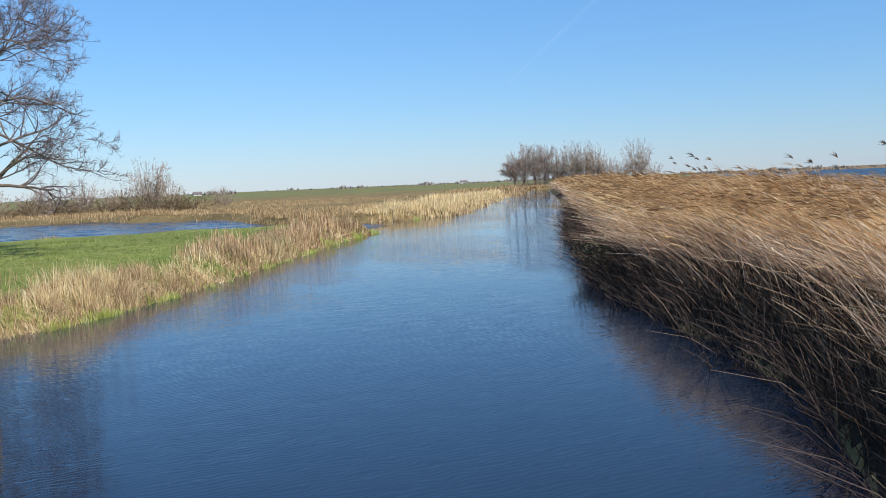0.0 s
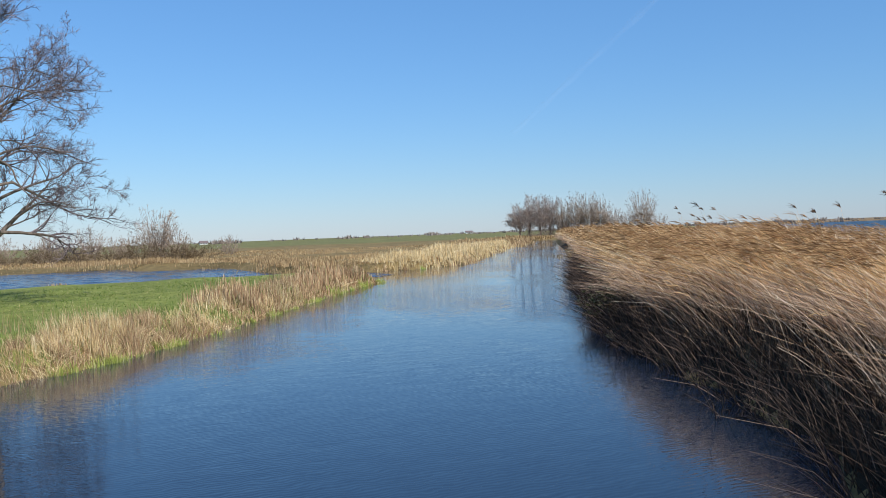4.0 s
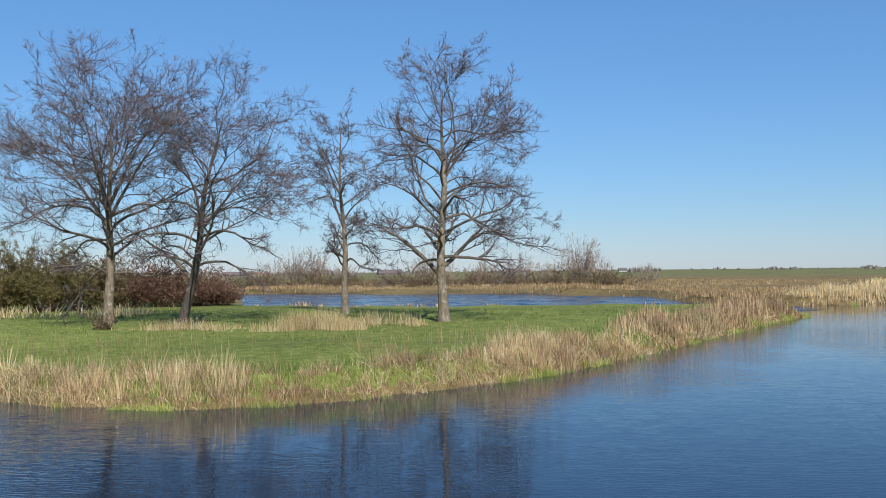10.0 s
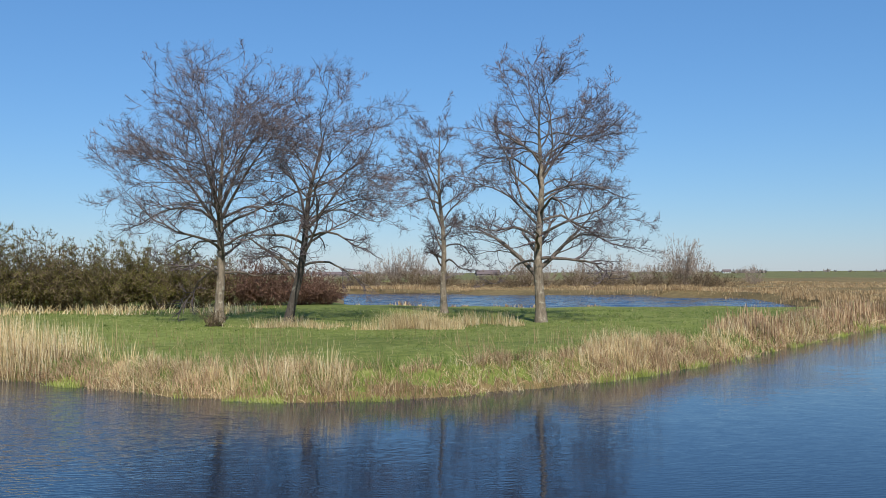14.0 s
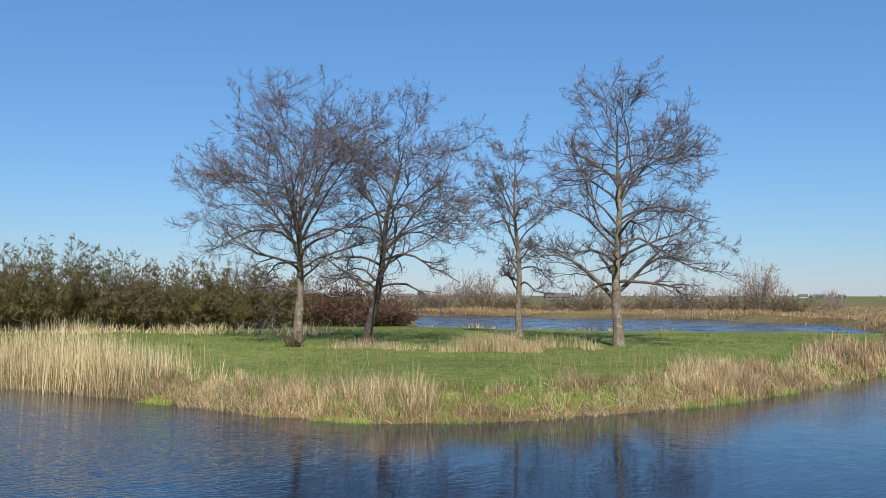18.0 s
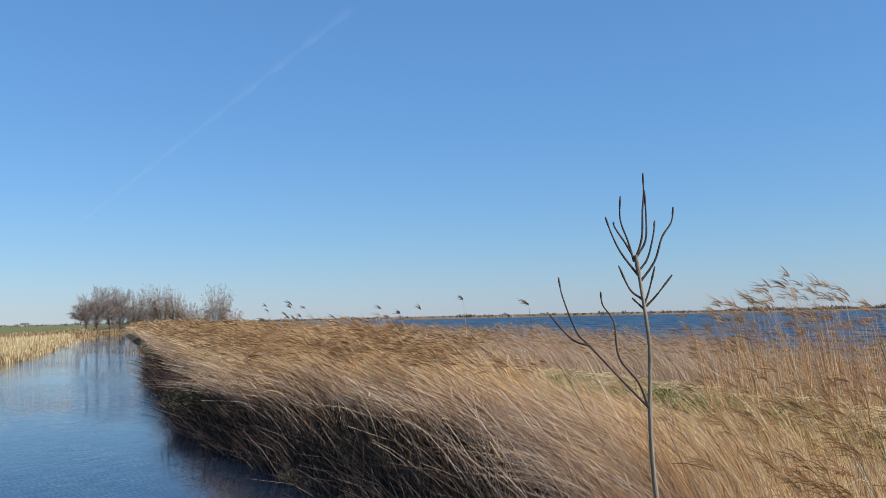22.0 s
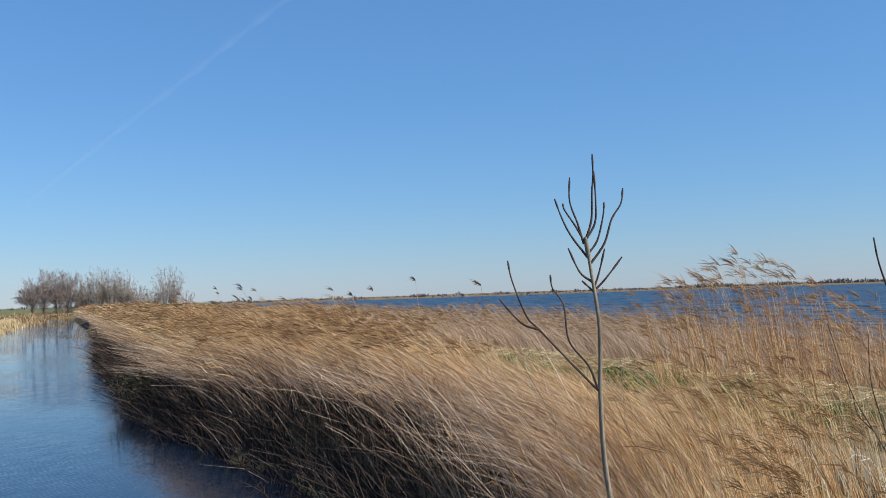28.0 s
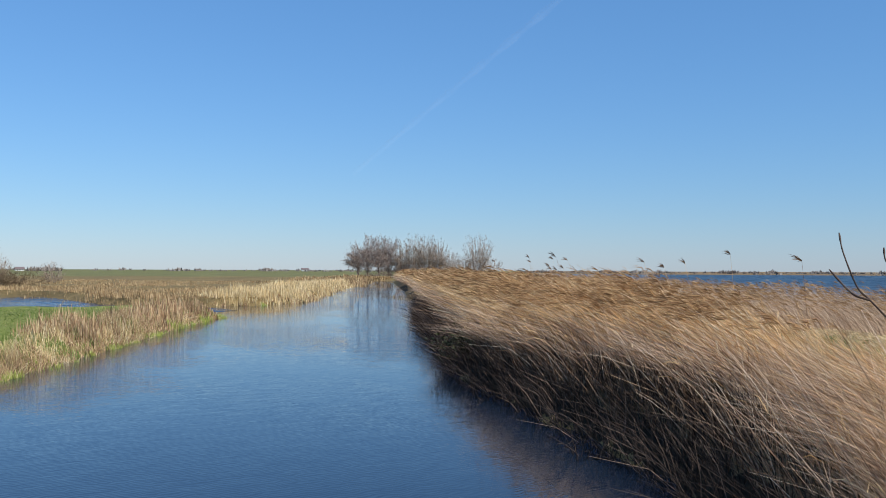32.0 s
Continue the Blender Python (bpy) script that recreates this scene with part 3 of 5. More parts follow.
# brushwood under the reeds at the waterline; its near-black colour holds the reeds' shade
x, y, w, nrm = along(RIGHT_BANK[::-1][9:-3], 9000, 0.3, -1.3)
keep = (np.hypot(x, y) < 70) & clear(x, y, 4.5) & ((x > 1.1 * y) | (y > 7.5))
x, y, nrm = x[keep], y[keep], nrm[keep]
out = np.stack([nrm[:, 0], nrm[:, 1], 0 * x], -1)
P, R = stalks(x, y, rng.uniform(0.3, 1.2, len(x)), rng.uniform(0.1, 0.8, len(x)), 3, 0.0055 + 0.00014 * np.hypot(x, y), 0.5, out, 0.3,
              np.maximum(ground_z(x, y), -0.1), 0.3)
stuff("brushwood", strands("brushwood", [(P, R, 2)], M_BRUSH), "bare brushwood along the waterline, coloured near black for the shade under the reeds", "brushwood")

# ---- reed fringe of the lake ----
def lake_reeds(name, y0, y1, n, depth, k, rad, pick, plume, pm):
    y = rng.uniform(y0, y1, n)
    x = path_x(y) + rng.uniform(6.6, depth, n)
    x = x + 0.5 * wobble(x, y, 0.8)
    far = np.hypot(x, y)
    top = np.where(far < 22, 2.15, 2.35) + 0.2 * wobble(x, y, 0.4, 2) + np.clip((far - 30) / 80, 0, 1) * 0.25
    gz = np.maximum(ground_z(x, y), -0.3)
    h = (top - gz) * rng.uniform(0.72, 1.08, n)
    P, R = stalks(x, y, h, rng.uniform(0.35, 0.85, n), k, rad * rng.uniform(0.7, 1.2, n), 0.2, z=gz)
    ob = stuff(name, strands(name, [(P, R, 2)], M_LAKEREED), "pinkish brown reeds between the path and the lake", "reeds")
    if pm:
        part("seed_heads", strands("seed_heads", [plumes(P, h, pm, plume, rad * 1.1, pick)], M_PLUME), ob, "pale feathery seed heads")


lake_reeds("lake_reeds", -9, 26, 21000, 20, 4, 0.0062, 0.2, 0.25, 4)
lake_reeds("lake_reeds", 26, 90, 10000, 26, 3, 0.016, 0.4, 0.4, 3)
lake_reeds("lake_reeds", 90, 230, 5000, 24, 3, 0.046, 0.35, 0.6, 2)

# tall sprays that stand above the fringe
a = np.radians(rng.uniform(64, 76.5, 420))
far = rng.uniform(16.5, 20, 420)
x, y = np.sin(a) * far + 0.3, np.cos(a) * far + 1.0
h = rng.uniform(1.3, 2.5, 420) * (1 - 0.3 * np.abs(np.degrees(a) - 70) / 6)
P, R = stalks(x, y, h, rng.uniform(0.05, 0.3, 420), 5, np.full(420, 0.005), 0.2, z=np.maximum(ground_z(x, y), 0.8))
ob = stuff("tall_reeds", strands("tall_reeds", [(P, R, 3)], M_REED), "taller thin reeds standing above the lake fringe", "reeds")
part("seed_heads", strands("seed_heads", [plumes(P, h, 9, 0.33, 0.005, 0.6)], M_PLUME), ob, "pale feathery seed heads")

# single tall reeds whose dark heads stand above the bed
x, y, w, nrm = along(RIGHT_BANK[::-1][10:-5], 90, -1.6, -4.0)
keep = (np.hypot(x, y) > 13) & (np.hypot(x, y) < 45) & (path_offset(x, y) < -0.3)
x, y = x[keep][:15], y[keep][:15]
h = rng.uniform(1.75, 2.2, len(x)) + 0.012 * np.hypot(x, y)
P, R = stalks(x, y, h, rng.uniform(0.05, 0.25, len(x)), 5, np.full(len(x), 0.007), 0.2)
ob = stuff("tall_reeds", strands("tall_reeds", [(P, R, 3)], M_REED), "single tall reeds standing above the reed bed", "reeds")
part("seed_heads", strands("seed_heads", [plumes(P, h, 18, 0.2, 0.006, 1.1)], M_DARKPLUME), ob, "dark feathery seed heads")

# weeds and cut straw beside the path
x = rng.uniform(0, 1, 24000)
y = rng.uniform(-8, 24, 24000)
off = rng.uniform(1.95, 5.2, 24000)
x = path_x(y) + off
keep = patchy(x, y, 0.9, 1, -1.6)
x, y, off = x[keep], y[keep], off[keep]
h = 0.1 + 0.2 * np.clip(wobble(x, y, 1.1, 2) + 0.2, 0, 1)
P, R = stalks(x, y, h * rng.uniform(0.5, 1.2, len(x)), rng.uniform(0.3, 1.2, len(x)), 3, np.full(len(x), 0.012), 0.5, rng.normal(0, 1, (len(x), 3)) * [1, 1, 0], 0.2)
stuff("roadside_weeds", strands("roadside_weeds", [(P, R, 2)], M_WEED), "low lush green weeds beside the asphalt path", "weeds")
for n_w, (wy, wo, wt) in enumerate([(3.2, 3.3, 0.55), (0.6, 3.0, 0.5), (6.4, 3.4, 0.45), (9.6, 3.0, 0.4), (-1.8, 3.6, 0.5)]):
    wx = float(path_x(wy)) + wo
    ob = thing("nettle_clump", (wx, wy, float(ground_z(wx, wy)[0])), "low dark green leafy clump of nettles beside the path", "weeds", "clumps beside the path")
    v = rng.normal(0, 1, (900, 3))
    v = v / np.linalg.norm(v, axis=1, keepdims=True) * rng.uniform(0.55, 1.0, (900, 1)) * [wt * 1.3, wt * 1.3, wt]
    v[:, 2] = np.abs(v[:, 2])
    u = rng.normal(0, 1, (900, 3)) * [1, 1, 0.4]
    u = u / np.linalg.norm(u, axis=1, keepdims=True) * 0.045
    part("foliage", strands("foliage", [(np.stack([v - u, v, v + u], 1), np.tile([0.008, 0.026, 0.004], (900, 1)), 2)], M_WEED), ob, "small toothed dark leaves")
    st = v[:40]
    part("stem", strands("stem", [(np.stack([st * [0.4, 0.4, 0], st * 0.7, st], 1), np.tile([0.005, 0.004, 0.002], (40, 1)), 3)], M_WEED), ob)
y = rng.uniform(-8, 22, 14000)
x = path_x(y) + rng.normal(5.7, 0.75, 14000)
a = rng.uniform(0, math.tau, 14000)
L = rng.uniform(0.1, 0.38, 14000)
z = ground_z(x, y) + rng.uniform(0.0, 0.22, 14000) * np.clip(1.2 - np.abs(x - path_x(y) - 5.7) / 1.2, 0.1, 1)
P = np.stack([x, y, z], -1)[:, None, :] + np.stack([np.cos(a) * L, np.sin(a) * L, rng.normal(0, 0.05, 14000)], -1)[:, None, :] * np.linspace(-0.5, 0.5, 3)[None, :, None]
stuff("cut_straw", strands("cut_straw", [(P, np.full((14000, 3), 0.005), 2)], M_STRAW), "flattened pale cut straw lying beside the reeds", "straw")

# ---- left bank: sedge, straw, iris and turf ----
near_bank = LEFT_BANK[2:]
def fringe(name, line, n, w0, w1, h0, h1, rad, mat, cut, seed, label, category, k=3, sides=2, lean=(0.05, 0.4), scale=0.5, bias=1.3, tuft=16, size=0.16, wet=-0.45, even=False):
    x, y, w, nrm = along(line, max(n // tuft, 1), w0, w1, bias)
    keep = patchy(x, y, scale, seed, cut) & (np.minimum(signed(CANAL, x, y), signed(POND, x, y)) > wet)
    x, y = np.repeat(x[keep], tuft), np.repeat(y[keep], tuft)
    tall = np.repeat(rng.uniform(0.6, 1.3, len(x) // tuft), tuft) * np.clip(0.5 + 0.7 * (patch_field(x, y, scale, seed) - cut), 0.35, 1.1)
    if even:
        tall = 1.0 + 0 * tall
    x = x + rng.normal(0, size, len(x))
    y = y + rng.normal(0, size, len(x))
    far = np.hypot(x, y)
    h = rng.uniform(h0, h1, len(x)) * (1 + 0.3 * wobble(x, y, scale * 1.7, seed)) * tall
    P, R = stalks(x, y, h, rng.uniform(*lean, len(x)), k, rad * 1.3 * (far / 25) ** 0.8 * rng.uniform(0.6, 1.3, len(x)), 0.35,
                  WIND * 0.4 + rng.normal(0, 0.6, (len(x), 3)) * [1, 1, 0], 0.25, np.maximum(ground_z(x, y), -0.06) - 0.03)
    return stuff(name, strands(name, [(P, R, sides)], mat), label, category)


def tussocks(name, line, n, per, w0, w1, h0, h1, size, rad, mat, cut, seed, label, category, flare=0.6, scale=0.55, up=0.12):
    """Separate clumps whose stems splay outwards from their middle."""
    x, y, w, nrm = along(line, n, w0, w1, 1.0)
    keep = patchy(x, y, scale, seed, cut)
    x, y = x[keep], y[keep]
    grow = np.repeat(rng.uniform(0.6, 1.15, len(x)) * np.clip(0.62 + 0.35 * patch_field(x, y, scale * 1.3, seed + 2), 0.4, 1.1), per)
    x, y = np.repeat(x, per), np.repeat(y, per)
    off = rng.normal(0, 1, (len(x), 2))
    fan = np.hypot(off[:, 0], off[:, 1])
    x, y = x + off[:, 0] * size * grow, y + off[:, 1] * size * grow
    h = rng.uniform(h0, h1, len(x)) * grow * np.clip(1.1 - 0.22 * fan, 0.4, 1.1)
    away = np.stack([off[:, 0], off[:, 1], 0 * fan], -1) / np.maximum(fan, 0.3)[:, None] + WIND * 0.35
    P, R = stalks(x, y, h, up + flare * np.clip(fan / 2.2, 0, 1.2) * rng.uniform(0.3, 1.2, len(x)), 3, rad * (np.hypot(x, y) / 25) ** 0.8 * rng.uniform(0.6, 1.3, len(x)), 0.35, away, 0.25,
                  np.maximum(ground_z(x, y), -0.06) - 0.03)
    return stuff(name, strands(name, [(P, R, 2)], mat), label, category)


tussocks("sedge_tussocks", near_bank, 640, 50, 0.0, 1.4, 0.45, 1.1, 0.2, 0.0062, M_SEDGE, -0.55, 1, "clumps of tangled dry brown sedge along the grassy canal bank", "sedge")
tussocks("straw_tussocks", near_bank[2:12], 150, 60, 0.15, 1.3, 0.6, 1.15, 0.17, 0.006, M_STRAW, 0.1, 4, "clumps of upright bleached straw along the canal bank", "straw", 0.25)
fringe("bank_tangle", near_bank[1:], 16000, -0.1, 1.0, 0.2, 0.5, 0.0052, M_STRAW, 0.1, 6, "collapsed pale straw at the foot of the bank", "straw", lean=(0.2, 1.3), bias=1.0)
tussocks("iris_clumps", near_bank[2:], 900, 24, -0.4, 0.0, 0.25, 0.55, 0.11, 0.011, M_IRIS, 0.1, 9, "bright yellow-green clumps of iris shoots at the waterline", "iris shoots", 0.4, 0.8)
fringe("bank_grass", near_bank, 18000, 0.0, 2.4, 0.1, 0.3, 0.008, M_BLADE, -2.5, 3, "green grass on the slope of the canal bank", "grass", tuft=8, size=0.25, bias=1.0)
fringe("waterline_sedge", near_bank, 12000, -0.1, 0.6, 0.12, 0.4, 0.0075, M_SEDGE, -1.4, 4, "short brown and green sedge at the waterline", "sedge", 3, 2, (0.2, 1.0))
fringe("tall_bank_reeds", [(-75, 40.6)] + LEFT_BANK[1:5], 22000, 0.0, 2.8, 0.7, 1.5, 0.0052, M_STRAW, -0.9, 2, "tall pale reeds standing in a dense belt on the bank", "reeds", 4, 2, (0.02, 0.25), tuft=4, size=0.3, even=True)
fringe("point_reeds", LEFT_BANK[-4:], 7000, 0.3, 2.6, 0.3, 0.75, 0.011, M_SEDGE, -0.5, 3, "brown reeds on the point of the meadow", "reeds", lean=(0.02, 0.2))
fringe("point_shoots", LEFT_BANK[-5:], 4000, -0.8, 0.2, 0.12, 0.36, 0.012, M_IRIS, 0.1, 2, "fresh green shoots round the point of the meadow", "iris shoots", 3, 2)
fringe("spit_reeds", SPIT_BANK[:6], 36000, 0.3, 6, 0.38, 0.8, 0.0056, M_STRAW, -0.4, 5, "tall golden reeds along the far canal bank", "reeds", lean=(0.03, 0.2), scale=0.18, tuft=8, size=0.5, wet=0.0)
fringe("spit_edge", SPIT_BANK, 7000, -0.2, 0.8, 0.2, 0.6, 0.01, M_SEDGE, -0.3, 5, "low green and brown growth at the far waterline", "sedge")
fringe("marsh_grass", [(30, 78), (60, 122), (95, 178)], 18000, 5, 60, 0.1, 0.34, 0.011, M_RUST, -0.4, 8, "rough rust-brown marsh grass", "marsh grass", scale=0.07, bias=0.8, tuft=5, size=0.9)
fringe("pond_fringe", POND_FAR, 26000, -0.2, 5, 0.25, 0.6, 0.0085, M_RUST, -0.55, 3, "pale reed fringe on the far side of the pond", "reeds", lean=(0.02, 0.25), scale=0.15, tuft=3, size=0.6, wet=0.8)
fringe("pond_marsh", POND_FAR, 20000, 3, 45, 0.1, 0.34, 0.011, M_RUST, -0.5, 7, "rough brown marsh behind the pond", "marsh grass", scale=0.06, bias=0.8, tuft=5, size=0.9)
fringe("pond_near_sedge", POND_NEAR, 2000, 0.3, 1.3, 0.15, 0.4, 0.014, M_SEDGE, 0.1, 2, "low dark sedge on the near pond shore", "sedge", wet=0.3)
fringe("far_bank_sedge", [(80, 153), (100, 184), (131, 240), (146, 246)], 9000, 0, 12, 0.3, 0.8, 0.02, M_RUST, -0.5, 7, "rough brown grass on the far bank", "marsh grass", scale=0.1, tuft=5, size=1.0)

# our own bank to the left of the camera
fringe("near_tussocks", RIGHT_BANK[::-1][1:7], 16000, 0.1, -3.6, 0.22, 0.55, 0.0075, M_SEDGE, -0.55, 4, "dry grass tussocks hanging over the near bank", "grass", lean=(0.15, 0.8), scale=0.7, bias=1.0)
fringe("near_turf", RIGHT_BANK[::-1][1:7], 16000, 0.0, -3.2, 0.18, 0.42, 0.008, M_BLADE, -0.4, 6, "green and dry grass mound on the near bank", "grass", lean=(0.1, 0.8), scale=0.9, bias=1.0)
fringe("near_straw", RIGHT_BANK[::-1][1:6], 1800, 0.0, -2.4, 0.2, 0.5, 0.008, M_STRAW, -0.1, 2, "bleached grass stems on the near bank", "grass", lean=(0.3, 1.3), scale=0.9)


def meadow(name, n, x0, x1, y0, y1, h0, h1, rad, mat, cut, seed, label, category="grass", scale=0.4, lean=(0.1, 0.9), sides=2, oval=False):
    x, y = rng.uniform(x0, x1, n), rng.uniform(y0, y1, n)
    d = np.minimum(signed(CANAL, x, y), signed(POND, x, y))
    keep = (d > 0.5) & patchy(x, y, scale, seed, cut)
    fall = 1.0 + 0 * x
    if oval:
        u, v = (x - (x0 + x1) / 2) / ((x1 - x0) / 2), (y - (y0 + y1) / 2) / ((y1 - y0) / 2)
        fall = np.clip(1.15 - (u * u + v * v) * (1 + 0.4 * wobble(x, y, 1.9, seed)), 0, 1) ** 0.6
        keep &= fall > 0.15
    x, y, fall = x[keep], y[keep], fall[keep]
    h = rng.uniform(h0, h1, len(x)) * fall
    P, R = stalks(x, y, h, rng.uniform(*lean, len(x)), 3, rad * (np.hypot(x, y) / 35) * rng.uniform(0.6, 1.2, len(x)), 0.4,
                  rng.normal(0, 1, (len(x), 3)) * [1, 1, 0], 0.2)
    return stuff(name, strands(name, [(P, R, sides)], mat), label, category)


meadow("meadow_grass", 46000, -34, 18, 21, 60, 0.05, 0.16, 0.013, M_BLADE, -0.9, 1, "short green meadow grass under the alders")
meadow("meadow_tufts", 16000, -34, 16, 22, 60, 0.12, 0.32, 0.012, M_BLADE, 0.2, 5, "coarser grass tufts in the meadow", scale=0.9)
meadow("dry_stems", 1600, -20, 10, 22, 34, 0.4, 0.8, 0.007, M_SEDGE, 0.1, 6, "scattered thin dry stems in the meadow", lean=(0.0, 0.3), sides=3)
meadow("straw_patch", 3800, -9.8, -4.8, 38.4, 41.4, 0.5, 1.15, 0.009, M_STRAW, -0.6, 2, "patch of bleached straw in the meadow", "straw", 0.8, (0.02, 0.25), 3, True)
meadow("straw_patch", 1500, -6, -2.2, 41, 44.2, 0.4, 0.95, 0.012, M_STRAW, -0.5, 3, "small patch of bleached straw near an alder", "straw", 0.8, (0.02, 0.25), 3, True)
meadow("straw_patch", 1500, -17, -10.5, 39.2, 42.5, 0.25, 0.7, 0.012, M_STRAW, 0.1, 7, "thin straw below the leaning alder", "straw", 0.8, (0.02, 0.3), 3, True)
meadow("hedge_foot_grass", 6000, -58, -20, 52, 63, 0.3, 0.8, 0.018, M_STRAW, 0.15, 4, "dry grass along the foot of the hedge", "grass", 0.3, (0.05, 0.5), 2)

# ---- trees ----
def unit(v):
    return v / (np.linalg.norm(v, axis=-1, keepdims=True) + 1e-9)


def branch(start, direc, length, k, bend, up, wave):
    """Branch lines: they leave along direc, bend at random and turn up (or down) towards their ends."""
    n = len(start)
    s = np.linspace(0, 1, k)
    P = np.zeros((n, k, 3))
    P[:, 0] = start
    d = unit(direc)
    side = rng.normal(0, bend, (n, 3))
    step = length[:, None] / (k - 1)
    for i in range(1, k):
        d = unit(d + side * (1.6 / k) + np.array([0, 0, 1.0]) * (up * (1.6 / k)) + rng.normal(0, wave, (n, 3)))
        P[:, i] = P[:, i - 1] + d * step
    return P


def children(P, L, m, s0, s1, spread, ratio, k, bend=0.3, up=0.15, wave=0.12, shrink=0.5):
    """m side branches on each line, between its parts s0 and s1."""
    n, kk, _ = P.shape
    s = rng.uniform(s0, s1, (n, m)).ravel()
    i = np.repeat(np.arange(n), m)
    f = s * (kk - 1)
    a = np.minimum(f.astype(int), kk - 2)
    q = (f - a)[:, None]
    start = P[i, a] * (1 - q) + P[i, a + 1] * q
    t = unit(P[i, a + 1] - P[i, a])
    r = unit(np.cross(t, rng.normal(size=t.shape)))
    ang = rng.uniform(spread[0], spread[1], len(s))[:, None]
    d = t * np.cos(ang) + r * np.sin(ang)
    ln = L[i] * ratio * rng.uniform(0.6, 1.25, len(s)) * (1 - shrink * s)
    return branch(start, d, ln, k, bend, up, wave), ln, s, i


def taper(n, k, r0, r1):
    return r0[:, None] + (r1[:, None] - r0[:, None]) * np.linspace(0, 1, k)[None, :]


def sprays(P, L, m, s0, s1, spread, ratio, k, flat=0.45, up=0.16, wave=0.17, shrink=0.5):
    """Side branches that lie in flat layers, as on an alder's limbs."""
    n, kk, _ = P.shape
    s = rng.uniform(s0, s1, n * m)
    i = np.sort(rng.choice(n, n * m, p=L / L.sum()))
    f = s * (kk - 1)
    a = np.minimum(f.astype(int), kk - 2)
    q = (f - a)[:, None]
    start = P[i, a] * (1 - q) + P[i, a + 1] * q
    t = unit(P[i, a + 1] - P[i, a])
    side = unit(np.cross(t, np.array([0, 0, 1.0]) + rng.normal(0, 0.25, t.shape))) * rng.choice([-1.0, 1.0], len(s))[:, None]
    r = unit(side + rng.normal(0, flat, t.shape) + np.array([0, 0, 0.15]))
    ang = rng.uniform(spread[0], spread[1], len(s))[:, None]
    ln = L[i] * ratio * rng.uniform(0.55, 1.25, len(s)) * (1 - shrink * s)
    return branch(start, t * np.cos(ang) + r * np.sin(ang), ln, k, 0.35, up, wave), ln, s, i


